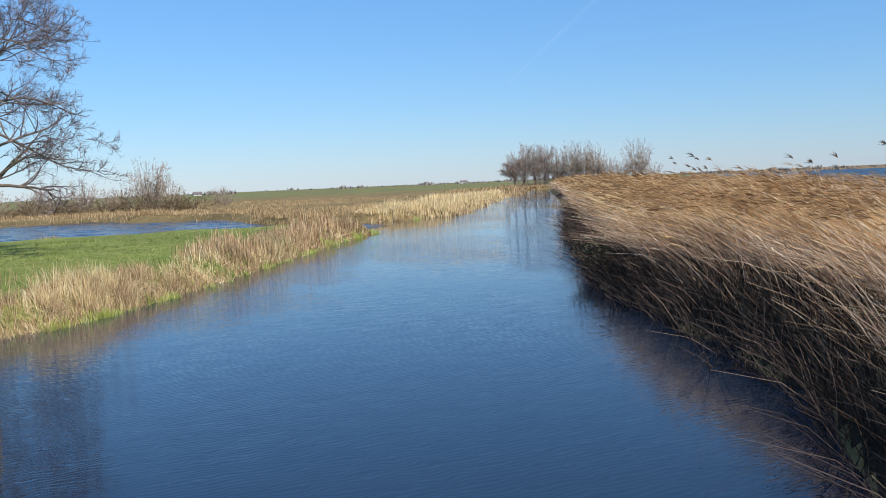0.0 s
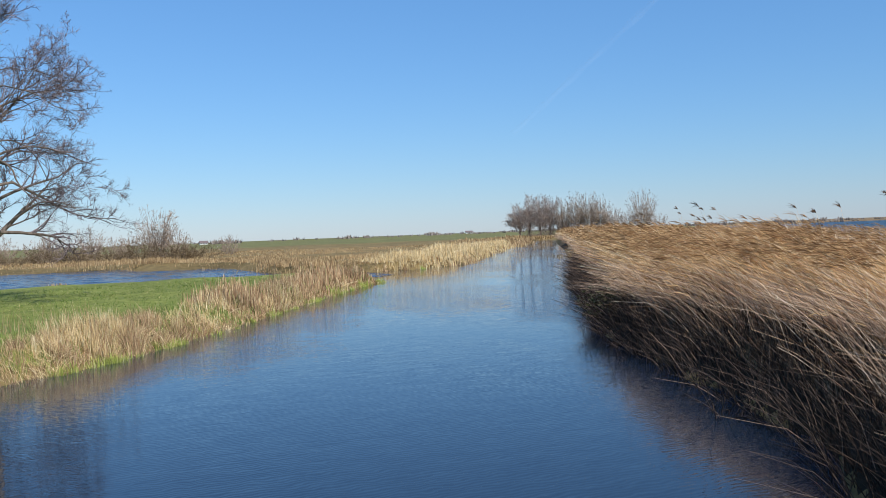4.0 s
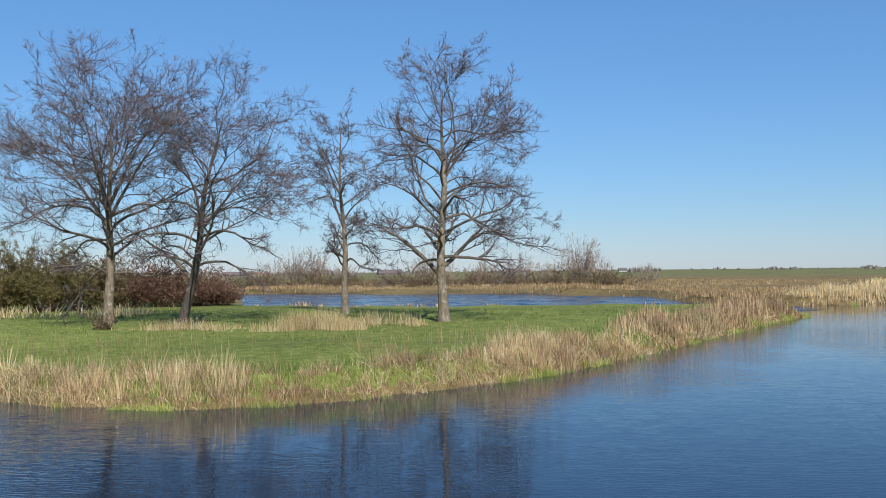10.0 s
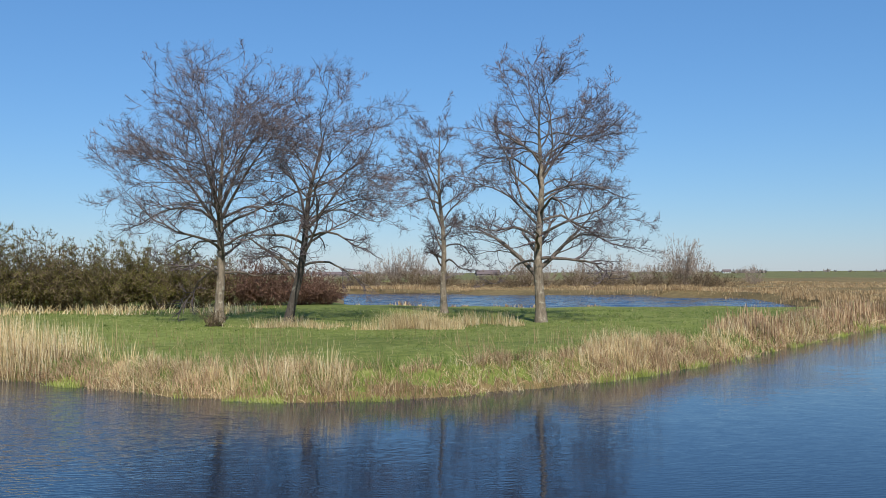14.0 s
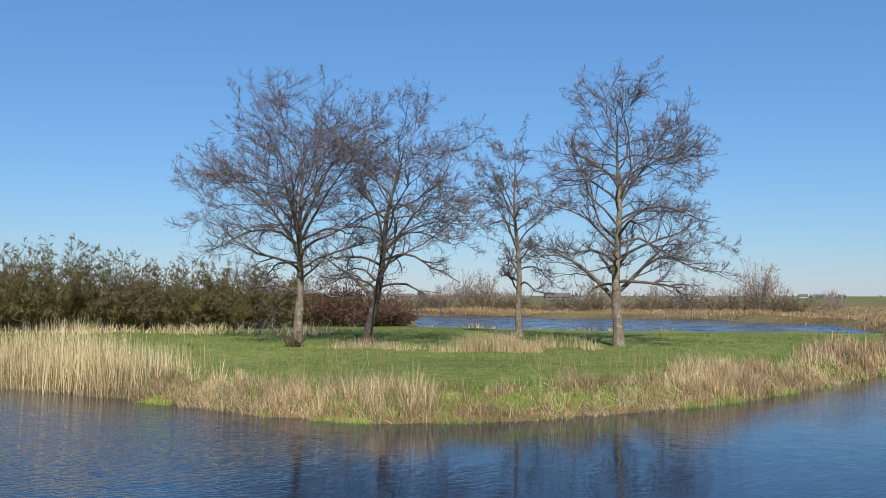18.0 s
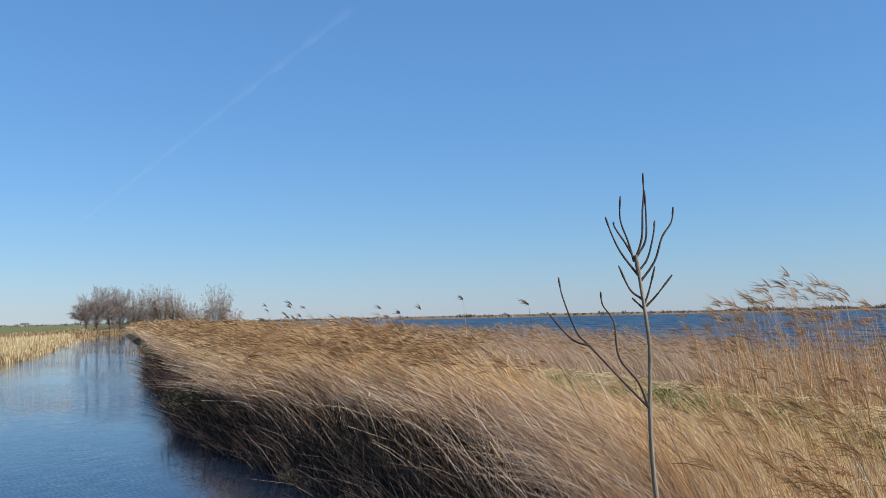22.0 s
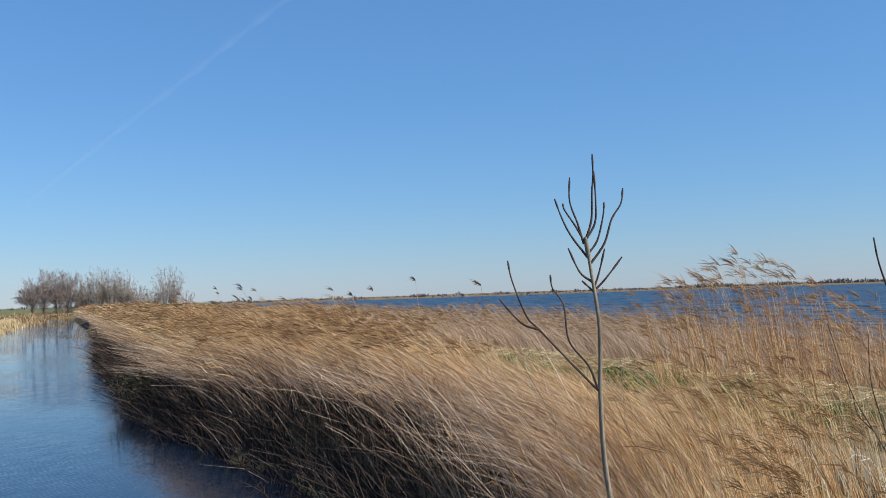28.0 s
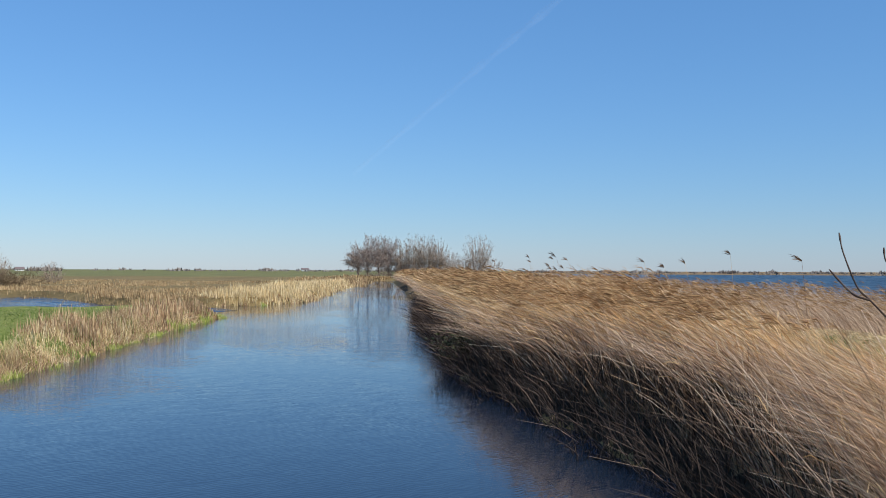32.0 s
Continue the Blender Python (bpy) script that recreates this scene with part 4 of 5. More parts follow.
def alder(at, tall, reach, lean, limbs, low, label, girth=0.022, seed=1, forks=(), crook=0.0, top=0.36, bark=None, lead=0.88):
    """A bare alder: straight or crooked trunk, limbs that rise and arch out level, flat layers of fine twigs with small cones.
    reach: how far the crown spreads towards -x and +x; forks: (part of the height, azimuth, elevation, length) of the heavy stems."""
    global rng
    rng = np.random.default_rng(seed)
    tree = thing("alder_tree", at, label, "tree", "alders in the meadow")
    k = 16
    s = np.linspace(0, 1, k)
    bow = crook * np.sin(s * 4.2) * (1 - s)
    trunk = np.stack([lean[0] * tall * s ** 1.3 + bow * tall + 0.006 * tall * np.sin(s * 11 + seed), lean[1] * tall * s + 0.008 * tall * np.sin(s * 7 + seed * 2), tall * lead * s - 0.15], -1)
    r = tall * girth * ((1 - s) ** 0.8 * 0.95 + 0.02)
    r[0] *= 1.4
    r[1] *= 1.08
    part("trunk", strands("trunk", [(trunk[None], r[None], 12)], bark or M_BARK), tree, "dark damp bark" if bark else "grey bark with pale lichen patches")
    stems = [(trunk, r, limbs, low)]
    for (fs, fa, fe, fl) in forks:
        a = fs * (k - 1)
        i0 = int(a)
        st = trunk[i0] + (trunk[i0 + 1] - trunk[i0]) * (a - i0)
        d = np.array([[math.cos(radians(fa)) * math.cos(radians(fe)), math.sin(radians(fa)) * math.cos(radians(fe)), math.sin(radians(fe))]])
        B = branch(st[None], d, np.array([fl]), 12, 0.08, -0.05, 0.07)[0]
        rr = r[i0] * 0.6 * ((1 - np.linspace(0, 1, 12)) * 0.92 + 0.08)
        part("stem", strands("stem", [(B[None], rr[None], 8)], M_LIMB), tree)
        stems.append((B, rr, int(limbs * 0.1 + fl * 1.7), 0.2))
    lines, lens, rads = [], [], []
    for T, tr, m, lo in stems:
        kk = len(T)
        ss = lo + (0.985 - lo) * (np.arange(m) + rng.uniform(0, 0.7, m)) / m
        f = np.clip(ss, 0.03, 0.985) * (kk - 1)
        a = np.minimum(f.astype(int), kk - 2)
        q = (f - a)[:, None]
        st = T[a] * (1 - q) + T[a + 1] * q
        th = np.arange(m) * 2.399 + rng.normal(0, 0.3, m) + seed
        out = st[:, :2] - np.stack([np.interp(st[:, 2], trunk[:, 2], trunk[:, 0]), np.interp(st[:, 2], trunk[:, 2], trunk[:, 1])], -1)
        th = np.where(np.hypot(out[:, 0], out[:, 1]) > 0.4, np.arctan2(out[:, 1], out[:, 0]) + rng.normal(0, 1.0, m), th)
        zrel = st[:, 2] / tall
        prof = np.interp(zrel, (0.15, 0.28, 0.45, 0.6, 0.74, 0.84, 0.9), (0.7, 0.9, 1.0, 1.0, 0.9, 0.7, top))
        wide = np.where(np.cos(th) > 0, reach[1], reach[0]) * np.abs(np.cos(th)) + 0.5 * (reach[0] + reach[1]) * (1 - np.abs(np.cos(th)))
        ln = np.clip(wide * prof * rng.uniform(0.78, 1.06, m) - 0.75 * np.hypot(out[:, 0], out[:, 1]), 0.16 * wide, None)
        el = np.radians(np.interp(zrel, [0.15, 0.35, 0.7, 0.9], [24, 38, 42, 55]) + rng.normal(0, 7, m))
        d = np.stack([np.cos(th) * np.cos(el), np.sin(th) * np.cos(el), np.sin(el)], -1)
        arch = np.interp(zrel, (0.2, 0.5, 1.0), (-0.38, -0.5, -0.25))
        B = np.zeros((m, 11, 3))
        B[:, 0] = st
        dd, drift = unit(d), rng.normal(0, 0.12, (m, 3)) * [1, 1, 0.6]
        for j in range(1, 11):
            dd = unit(dd + drift * 0.4 + np.array([0, 0, 1.0]) * (arch * (0.2 if j < 8 else -0.2))[:, None] + rng.normal(0, 0.17, (m, 3)))
            B[:, j] = B[:, j - 1] + dd * (ln * 1.12 / 10)[:, None]
        r0 = np.clip(np.interp(ss, np.linspace(0, 1, kk), tr) * rng.uniform(0.36, 0.58, m), 0.014, 0.095) * np.clip(ln / wide + 0.15, 0.4, 1)
        for j in range(m):
            part("limb", strands("limb", [(B[j:j + 1], taper(1, 11, r0[j:j + 1], r0[j:j + 1] * 0.16), 6)], M_LIMB), tree)
        lines.append(B)
        lens.append(ln)
        rads.append(r0)
    B, ln, r0 = np.concatenate(lines), np.concatenate(lens), np.concatenate(rads)
    B2, l2, s2, i2 = sprays(B, ln + 0.3, 10, 0.26, 1.0, (0.45, 1.0), 0.42, 6)
    r2 = np.clip(r0[i2] * (1 - s2 * 0.7) * 0.75, 0.016, 0.05)
    B3, l3, s3, i3 = sprays(B2, l2 + 0.2, 6, 0.25, 1.0, (0.4, 1.0), 0.42, 4, 0.65, 0.2, 0.22, 0.4)
    B4, l4, s4, i4 = children(B3, l3 + 0.12, 5, 0.2, 1.0, (0.35, 1.1), 0.62, 3, 0.5, 0.2, 0.3, 0.3)
    c = B4[rng.random(len(B4)) < 0.09]
    e = c[:, -1]
    cone = np.stack([e, e + unit(rng.normal(0, 1, e.shape) + [0, 0, -0.8]) * 0.03, e + unit(rng.normal(0, 1, e.shape) + [0, 0, -0.8]) * 0.055], 1)
    part("crown", strands("crown", [(B2, taper(len(B2), 6, r2, r2 * 0.25), 3), (B3, taper(len(B3), 4, np.full(len(B3), 0.0125), np.full(len(B3), 0.006)), 2),
                                    (B4, taper(len(B4), 3, np.full(len(B4), 0.0058), np.full(len(B4), 0.0035)), 2)], M_TWIG), tree, "fine bare purplish-brown twigs")
    cones = part("cone_cluster", strands("cone_cluster", [(cone, np.tile([0.007, 0.011, 0.005], (len(cone), 1)), 2)], M_CONE), tree, "small dark cones and catkins")
    tagged(cones, kind="stuff")
    return tree


def fan_tree(name, at, tall, wide, stems, mat, label, category="bush", seed=1, group="", low=0.45, bole=0.0, twig=0.012, m2=9, m3=5, leaves=0, leaf=0.05, thick=1.0, rough=0.12, sub=0.2, inner=0.35, splay=(0.25, 0.9)):
    """A tree or bush whose stems fan out from the base to a rounded crown; low: where the widest part of the crown is."""
    global rng
    rng = np.random.default_rng(seed)
    ob = thing(name, at, label, category, group)
    th = rng.uniform(0, math.tau, stems)
    c = rng.uniform(-0.55, 1.0, stems) if low > 0.3 else rng.uniform(-0.1, 1.0, stems)
    lump = 1 + rough * np.sin(th * 2 + seed) * np.sin(c * 5 + seed * 1.7) + rng.normal(0, rough * 0.35, stems)
    lump = lump * np.where(rng.random(stems) < inner, rng.uniform(0.5, 0.97, stems), 1.0)
    q = np.sqrt(np.clip(1 - c * c, 0, 1))
    mid = low * tall
    sx = np.where(c > 0, tall - mid, mid * 0.9)
    end = np.stack([np.cos(th) * q * wide / 2 * lump, np.sin(th) * q * wide / 2 * lump, mid + c * sx * np.minimum(lump, 1.06)], -1)
    rr = rng.uniform(0, 0.16, stems) * wide * (0 if bole else 1)
    st = np.stack([np.cos(th) * rr, np.sin(th) * rr, np.full(stems, bole * tall - 0.1) + (rng.uniform(0, 0.35, stems) * tall if bole else 0)], -1)
    st[:, 2] = np.minimum(st[:, 2], np.maximum(end[:, 2] - 0.1 * tall, bole * tall * 0.5 - 0.1))
    ctl = st * 0.55 + end * 0.45 + np.array([0, 0, 0.16]) * tall * q[:, None] * 0.6 + rng.normal(0, 0.03, (stems, 3)) * wide
    u = np.linspace(0, 1, 8)[None, :, None]
    B = st[:, None] * (1 - u) ** 2 + 2 * ctl[:, None] * u * (1 - u) + end[:, None] * u * u
    B = B + rng.normal(0, 0.012, B.shape) * wide * (u > 0)
    ln = np.linalg.norm(end - st, axis=1)
    r0 = np.clip(ln * 0.009, 0.012, 0.08) * thick
    B2, l2, s2, i2 = children(B, np.full(stems, tall * sub), m2, 0.3, 1.0, splay, 1.0, 4, 0.3, 0.15, 0.14, 0.45)
    B3, l3, s3, i3 = children(B2, l2, m3, 0.1, 1.0, (0.3, 1.0), 0.55, 2, 0.4, 0.1, 0.2, 0.3)
    if bole:
        v = np.linspace(0, 1, 8)
        P = np.stack([0.012 * tall * np.sin(v * 5 + seed), 0.01 * tall * np.sin(v * 4 + seed * 2), v * tall * 0.8 - 0.2], -1)
        part("trunk", strands("trunk", [(P[None], (tall * 0.017 * (1 - v * 0.85))[None], 8)], M_LIMB), ob)
    part("framework", strands("framework", [(B, taper(stems, 8, r0, r0 * 0.25), 3)], mat), ob)
    part("crown", strands("crown", [(B2, taper(len(B2), 4, np.full(len(B2), twig * 1.5), np.full(len(B2), twig * 0.7)), 2),
                                    (B3, taper(len(B3), 2, np.full(len(B3), twig), np.full(len(B3), twig * 0.5)), 2)], mat), ob)
    if leaves:
        i = rng.integers(0, len(B3), leaves)
        p = B3[i, rng.integers(0, 2, leaves)] + rng.normal(0, 0.06, (leaves, 3))
        d = unit(rng.normal(0, 1, (leaves, 3)))
        part("foliage", strands("foliage", [(np.stack([p - d * leaf, p + d * leaf], 1), np.tile(np.array([0.9, 0.4]) * leaf * 0.8, (leaves, 1)), 2)], M_BUD), ob, "small olive-green young leaves")
    return ob


def shrub(name, at, tall, wide, stems, mat, label, category="bush", seed=1, twig=0.012, spread=(0.25, 0.95), m2=8, m3=5, up=0.12):
    """A small many-stemmed bush or hanging branch of bare twigs."""
    global rng
    rng = np.random.default_rng(seed)
    ob = thing(name, at, label, category)
    th = rng.uniform(0, math.tau, stems)
    tilt = rng.uniform(spread[0] * 0.2, spread[1], stems)
    d = np.stack([np.cos(th) * np.sin(tilt), np.sin(th) * np.sin(tilt), np.cos(tilt)], -1)
    rr = rng.uniform(0, 0.35, stems) * wide * 0.5
    st = np.stack([np.cos(th) * rr, np.sin(th) * rr, np.full(stems, -0.1)], -1)
    ln = 1 / np.sqrt((np.sin(tilt) / (wide * 0.5)) ** 2 + (np.cos(tilt) / tall) ** 2) * rng.uniform(0.7, 0.95, stems)
    B = branch(st, d, ln, 7, 0.22, up, 0.07)
    r0 = np.clip(ln * 0.009, 0.012, 0.08)
    g = [(B, taper(stems, 7, r0, r0 * 0.25), 3)]
    B2, l2, s2, i2 = children(B, ln, m2, 0.12, 1.0, (0.3, 0.95), 0.34, 4, 0.3, up, 0.14, 0.65)
    g.append((B2, taper(len(B2), 4, np.full(len(B2), twig * 1.8), np.full(len(B2), twig * 0.8)), 2))
    B3, l3, s3, i3 = children(B2, l2, m3, 0.1, 1.0, (0.35, 1.0), 0.6, 2, 0.4, up, 0.18, 0.3)
    g.append((B3, taper(len(B3), 2, np.full(len(B3), twig * 1.3), np.full(len(B3), twig * 0.6)), 2))
    if stems < 12:
        for j in range(stems):
            part("stem", strands("stem", [(B[j:j + 1], taper(1, 7, r0[j:j + 1], r0[j:j + 1] * 0.25), 3)], mat), ob)
    else:
        part("framework", strands("framework", g[:1], mat), ob)
    part("crown", strands("crown", g[1:], mat), ob)
    return ob


def gz(x, y):
    return float(ground_z(x, y)[0])


alder((-18.2, 45.0, gz(-18.2, 45)), 13.8, (6.5, 5.6), (0.0, 0.0), 30, 0.22, "tall bare alder forking into several stems, in short grass", 0.0195, 11,
      ((0.46, 176, 56, 7.0), (0.5, 6, 58, 6.4), (0.5, 265, 60, 6.0), (0.54, 150, 66, 6.2), (0.56, 40, 66, 6.0)), 0.0, 0.55, None, 0.78)
alder((-14.6, 45.2, gz(-14.6, 45.2)), 12.3, (4.4, 6.1), (0.17, 0.0), 28, 0.26, "bare alder with a leaning dark trunk and twigs to the side", 0.02, 23,
      ((0.22, 178, 46, 4.8), (0.45, 10, 56, 4.4), (0.5, 250, 62, 4.2)), 0.03, 0.4, M_DARKBARK)
alder((-7.7, 54.8, gz(-7.7, 54.8)), 13.2, (3.0, 3.2), (-0.03, 0.0), 28, 0.24, "slender bare alder standing behind the straw", 0.0165, 35, ((0.62, 170, 66, 4.2),), 0.0, 0.4)
alder((-1.65, 46.6, gz(-1.65, 46.6)), 13.7, (5.0, 5.4), (0.012, 0.0), 38, 0.24, "tall bare alder with a straight trunk and wide crown", 0.0205, 58,
      ((0.2, 165, 50, 5.0), (0.24, 20, 40, 4.6), (0.62, 12, 62, 4.6)), 0.0, 0.4)

# tufted brush at the foot of the alders
shrub("brush", (-17.2, 41.6, gz(-17.2, 41.6)), 1.1, 1.6, 40, M_SCRUB, "small brown brush at the foot of an alder", seed=3, m2=5, m3=3)

# bramble and bare branches hanging from the reed bank
M_BRAMBLE = strand_material("bramble_leaves", [(0.0, (0.03, 0.035, 0.015)), (1.0, (0.1, 0.1, 0.04))], 0.6, 0.1)
ob = shrub("bramble_bush", (16.6, 25.4, 0.05), 1.5, 2.6, 46, M_BRUSH, "dark leafy bramble hanging over the canal bank", seed=61, m2=6, m3=5, up=-0.1, twig=0.006, spread=(0.6, 1.3))
c = rng.normal(0, 1, (1400, 3)) * [0.42, 0.42, 0.24] + [0.15, -0.1, 0.6]
d = unit(rng.normal(0, 1, (1400, 3)))
part("foliage", strands("foliage", [(np.stack([c - d * 0.045, c + d * 0.045], 1), np.tile(np.array([0.9, 0.4]) * 0.035, (1400, 1)), 2)], M_BRAMBLE), ob, "small dark green leaves")
shrub("bare_branch", (10.3, 12.7, 0.1), 0.9, 2.6, 9, M_BRUSH, "thin bare branch hanging over the water", "branch", 62, m2=5, m3=3, up=-0.25, twig=0.004, spread=(0.8, 1.45))
shrub("bare_branch", (13.2, 19.2, 0.1), 0.8, 2.2, 9, M_BRUSH, "thin bare branch hanging over the water", "branch", 63, m2=5, m3=3, up=-0.25, twig=0.005, spread=(0.8, 1.45))

# hedge of hawthorn and blackthorn
HEDGE = [(-50.5, 53.5, 5.2, 7.5, "S", 0), (-46, 56.5, 6.6, 7.5, "G", 9000), (-42.3, 58.2, 7.0, 7.5, "G", 10000), (-38.6, 60.5, 6.2, 6, "G", 6500),
         (-36.2, 61.2, 5.2, 5.5, "S", 2500), (-33.2, 61.8, 5.7, 6, "G", 6500), (-30.0, 63.0, 5.6, 6, "G", 7500), (-27.4, 64.2, 4.9, 5.5, "S", 3000),
         (-25.0, 65.6, 4.3, 5, "R", 0), (-23.0, 67.0, 3.8, 5, "R", 0), (-21.0, 68.4, 3.6, 4.5, "R", 0), (-19.4, 69.6, 2.4, 3.2, "R", 0),
         (-48.0, 62.0, 5.6, 7, "S", 0), (-54, 49.5, 5.0, 8, "S", 0), (-58, 45.5, 5.0, 8, "S", 1200), (-63, 47, 5.4, 9, "S", 0)]
for n_h, (x, y, t, w, kind, lv) in enumerate(HEDGE):
    mat = {"S": M_SCRUB, "G": M_SCRUB, "R": M_REDSCRUB}[kind]
    lab = {"S": "dense bare brown thorn bush in a hedge", "G": "dense thorn bush in a hedge coming into olive leaf",
           "R": "dense reddish-brown bare bush by the pond"}[kind]
    fan_tree("hedge_bush", (x, y, gz(x, y)), t * 0.98, w * 1.3, 250, mat, lab, "bush", 100 + n_h, "hedge beside the meadow", 0.42, 0.0, 0.018, 6, 5, int(lv * 3.4), 0.032, 0.4, 0.05, 0.13, 0.5, (0.5, 1.5))

# willows and bushes behind the pond
BUSHES = [(-33.5, 156, 4.6, 4, 30), (-30.4, 157, 7.4, 5.0, 30), (-27.0, 157, 7.0, 4.6, 28), (-21.5, 150, 4.0, 4, 24), (-8.0, 155, 7.0, 5.5, 30), (-4.5, 158, 4.6, 4, 20),
          (0.0, 156, 4.2, 4.5, 26), (2.2, 160, 4.9, 4.5, 26), (7.4, 152, 5.5, 5.0, 30), (11.5, 154, 3.7, 4, 22), (13.6, 156, 4.4, 4.5, 24), (17.3, 152, 8.3, 7.2, 40),
          (20.8, 155, 5.0, 4, 20), (31.4, 168, 3.8, 4, 22), (-42, 152, 4.0, 5, 24), (-37.5, 160, 3.6, 5, 24)]
for n_b, (x, y, t, w, st) in enumerate(BUSHES):
    fan_tree("willow_bush", (x, y, gz(x, y)), t, w * 1.1, int(st * 2.6), M_WILLOW, "bare grey-brown willow bush behind the pond", "bush", 300 + n_b, "willows behind the pond", 0.5, 0.0, 0.019, 7, 5, thick=0.7, rough=0.07, sub=0.14, splay=(0.3, 1.1))
# low scrub along the pond's far bank
for n_b in range(24):
    x = -38 + n_b * 2.7 + 1.2 * math.sin(n_b * 5.1)
    y = 151 - 0.25 * (x + 38) * 0.6 + 3 * math.sin(n_b * 2.3)
    fan_tree("low_scrub", (x, y, gz(x, y)), 2.6 + 0.8 * math.sin(n_b * 3.7), 5.4, 40, M_SCRUB, "low brown scrub behind the pond reeds", "bush", 400 + n_b, "scrub behind the pond", 0.35, 0.0, 0.014, 8, 5, sub=0.3)

# trees where the canal bends
for n_b, (x, y, t, w) in enumerate([(134.2, 251, 10.8, 9), (137.4, 251, 12.6, 10.5), (140.6, 250, 13.4, 10.5), (143.6, 249, 12.6, 9.5)]):
    fan_tree("alder_tree", (x, y, gz(x, y)), t, w, 60, M_FARTWIG, "bare alder at the bend of the canal", "tree", 540 + n_b, "alders at the canal bend", 0.45, 0.04, 0.02, 11, 8, thick=0.8, rough=0.08)
for n_b, (x, y, t, w) in enumerate([(145.4, 244, 12.0, 6), (148.2, 241.5, 13.4, 7), (151.4, 239.5, 13.2, 7.5), (154.4, 237.5, 11.6, 7.5), (157.2, 235.5, 8.0, 7), (165.0, 232, 13.6, 8.5), (161, 233, 6.6, 5), (168.6, 229, 8, 6), (142, 247, 3.2, 6), (138, 249, 2.2, 6), (146, 243.5, 4.5, 5)]):
    fan_tree("pollard_willow", (x, y, gz(x, y)), t, w * 1.1, 130, M_WILLOW, "bare brown willow with upright stems at the canal bend", "tree", 520 + n_b, "willows at the canal bend", 0.6, 0.0, 0.02, 6, 5, thick=0.5, rough=0.05, sub=0.11, splay=(0.35, 1.2))

# ---- saplings by the camera ----
def sapling(at, turn, trunk, shoots, r0, label, bud=True):
    """trunk and shoots: points (sideways, up) in metres in the sapling's own plane."""
    ob = thing("sapling", at, label, "sapling")
    ob.rotation_euler = (0, 0, radians(turn))
    ob.scale = (0.84, 0.84, 0.84)

    def tube(name, pts, a, b, lab=""):
        p = np.array(pts, float)
        u = np.linspace(0, len(p) - 1, (len(p) - 1) * 5 + 1)
        i = np.minimum(u.astype(int), len(p) - 2)
        f = u - i
        pm, pp = np.vstack([2 * p[0] - p[1], p]), np.vstack([p, 2 * p[-1] - p[-2]])
        p0, p1, p2, p3 = pm[i], p[i], p[i + 1], np.vstack([pp, pp[-1:]])[i + 2]
        f = f[:, None]
        q = 0.5 * (2 * p1 + (p2 - p0) * f + (2 * p0 - 5 * p1 + 4 * p2 - p3) * f ** 2 + (3 * p1 - p0 - 3 * p2 + p3) * f ** 3)
        P = np.stack([q[:, 0], 0.05 * np.sin(q[:, 1] * 3 + a * 900) * np.abs(q[:, 0]) / 0.3, q[:, 1]], -1)
        R = np.linspace(a, b, len(P))
        R[-3:-1] *= 1.5 if bud else 1.0
        R = R * (1 + 0.05 * np.sin(np.arange(len(P)) * 1.9))
        part(name, strands(name, [(P[None], R[None], 8)], M_SAPBARK if name == "trunk" and bud else M_SHOOT), ob, lab)

    tube("trunk", trunk, r0, r0 * 0.45, "pale smooth young bark" if bud else "")
    for s in shoots:
        tube("shoot", s, r0 * 0.38, r0 * 0.19)
    return ob


SAP = (4.22, 3.42, 1.5)
sapling(SAP, -51.5, [(0.24, -0.5), (0.16, 0.0), (0.10, 0.55), (0.05, 0.95), (0.04, 1.33), (0.05, 1.7), (0.02, 2.0), (-0.01, 2.24)], [
    [(-0.01, 2.22), (0.03, 2.34), (0.04, 2.5), (0.05, 2.6), (0.05, 2.72)], [(-0.01, 2.22), (0.05, 2.32), (0.06, 2.45), (0.055, 2.62)],
    [(-0.02, 2.2), (-0.05, 2.32), (-0.09, 2.45), (-0.085, 2.59)], [(-0.01, 2.2), (-0.06, 2.3), (-0.12, 2.4), (-0.13, 2.44)],
    [(0.0, 2.12), (-0.09, 2.25), (-0.14, 2.36), (-0.175, 2.47)], [(0.0, 2.14), (0.06, 2.22), (0.1, 2.36), (0.11, 2.44)],
    [(0.01, 2.08), (0.1, 2.2), (0.15, 2.34), (0.21, 2.43), (0.225, 2.52)], [(0.02, 1.98), (-0.05, 2.04), (-0.11, 2.18)],
    [(0.03, 1.95), (0.06, 2.03), (0.1, 2.17)], [(0.04, 1.94), (0.1, 2.0), (0.2, 2.12)], [(0.03, 1.92), (0.0, 1.95), (-0.04, 1.99)],
    [(0.03, 1.36), (-0.12, 1.52), (-0.3, 1.72), (-0.37, 1.8), (-0.44, 2.0), (-0.46, 2.12)], [(-0.3, 1.72), (-0.4, 1.76), (-0.52, 1.9)],
    [(0.03, 1.36), (-0.02, 1.5), (-0.13, 1.65), (-0.15, 1.85), (-0.21, 1.95), (-0.22, 2.03)],
    ], 0.0195, "thin young bare sapling with upswept shoots among the reeds")
SAP2 = (4.62, 2.18, 1.6)
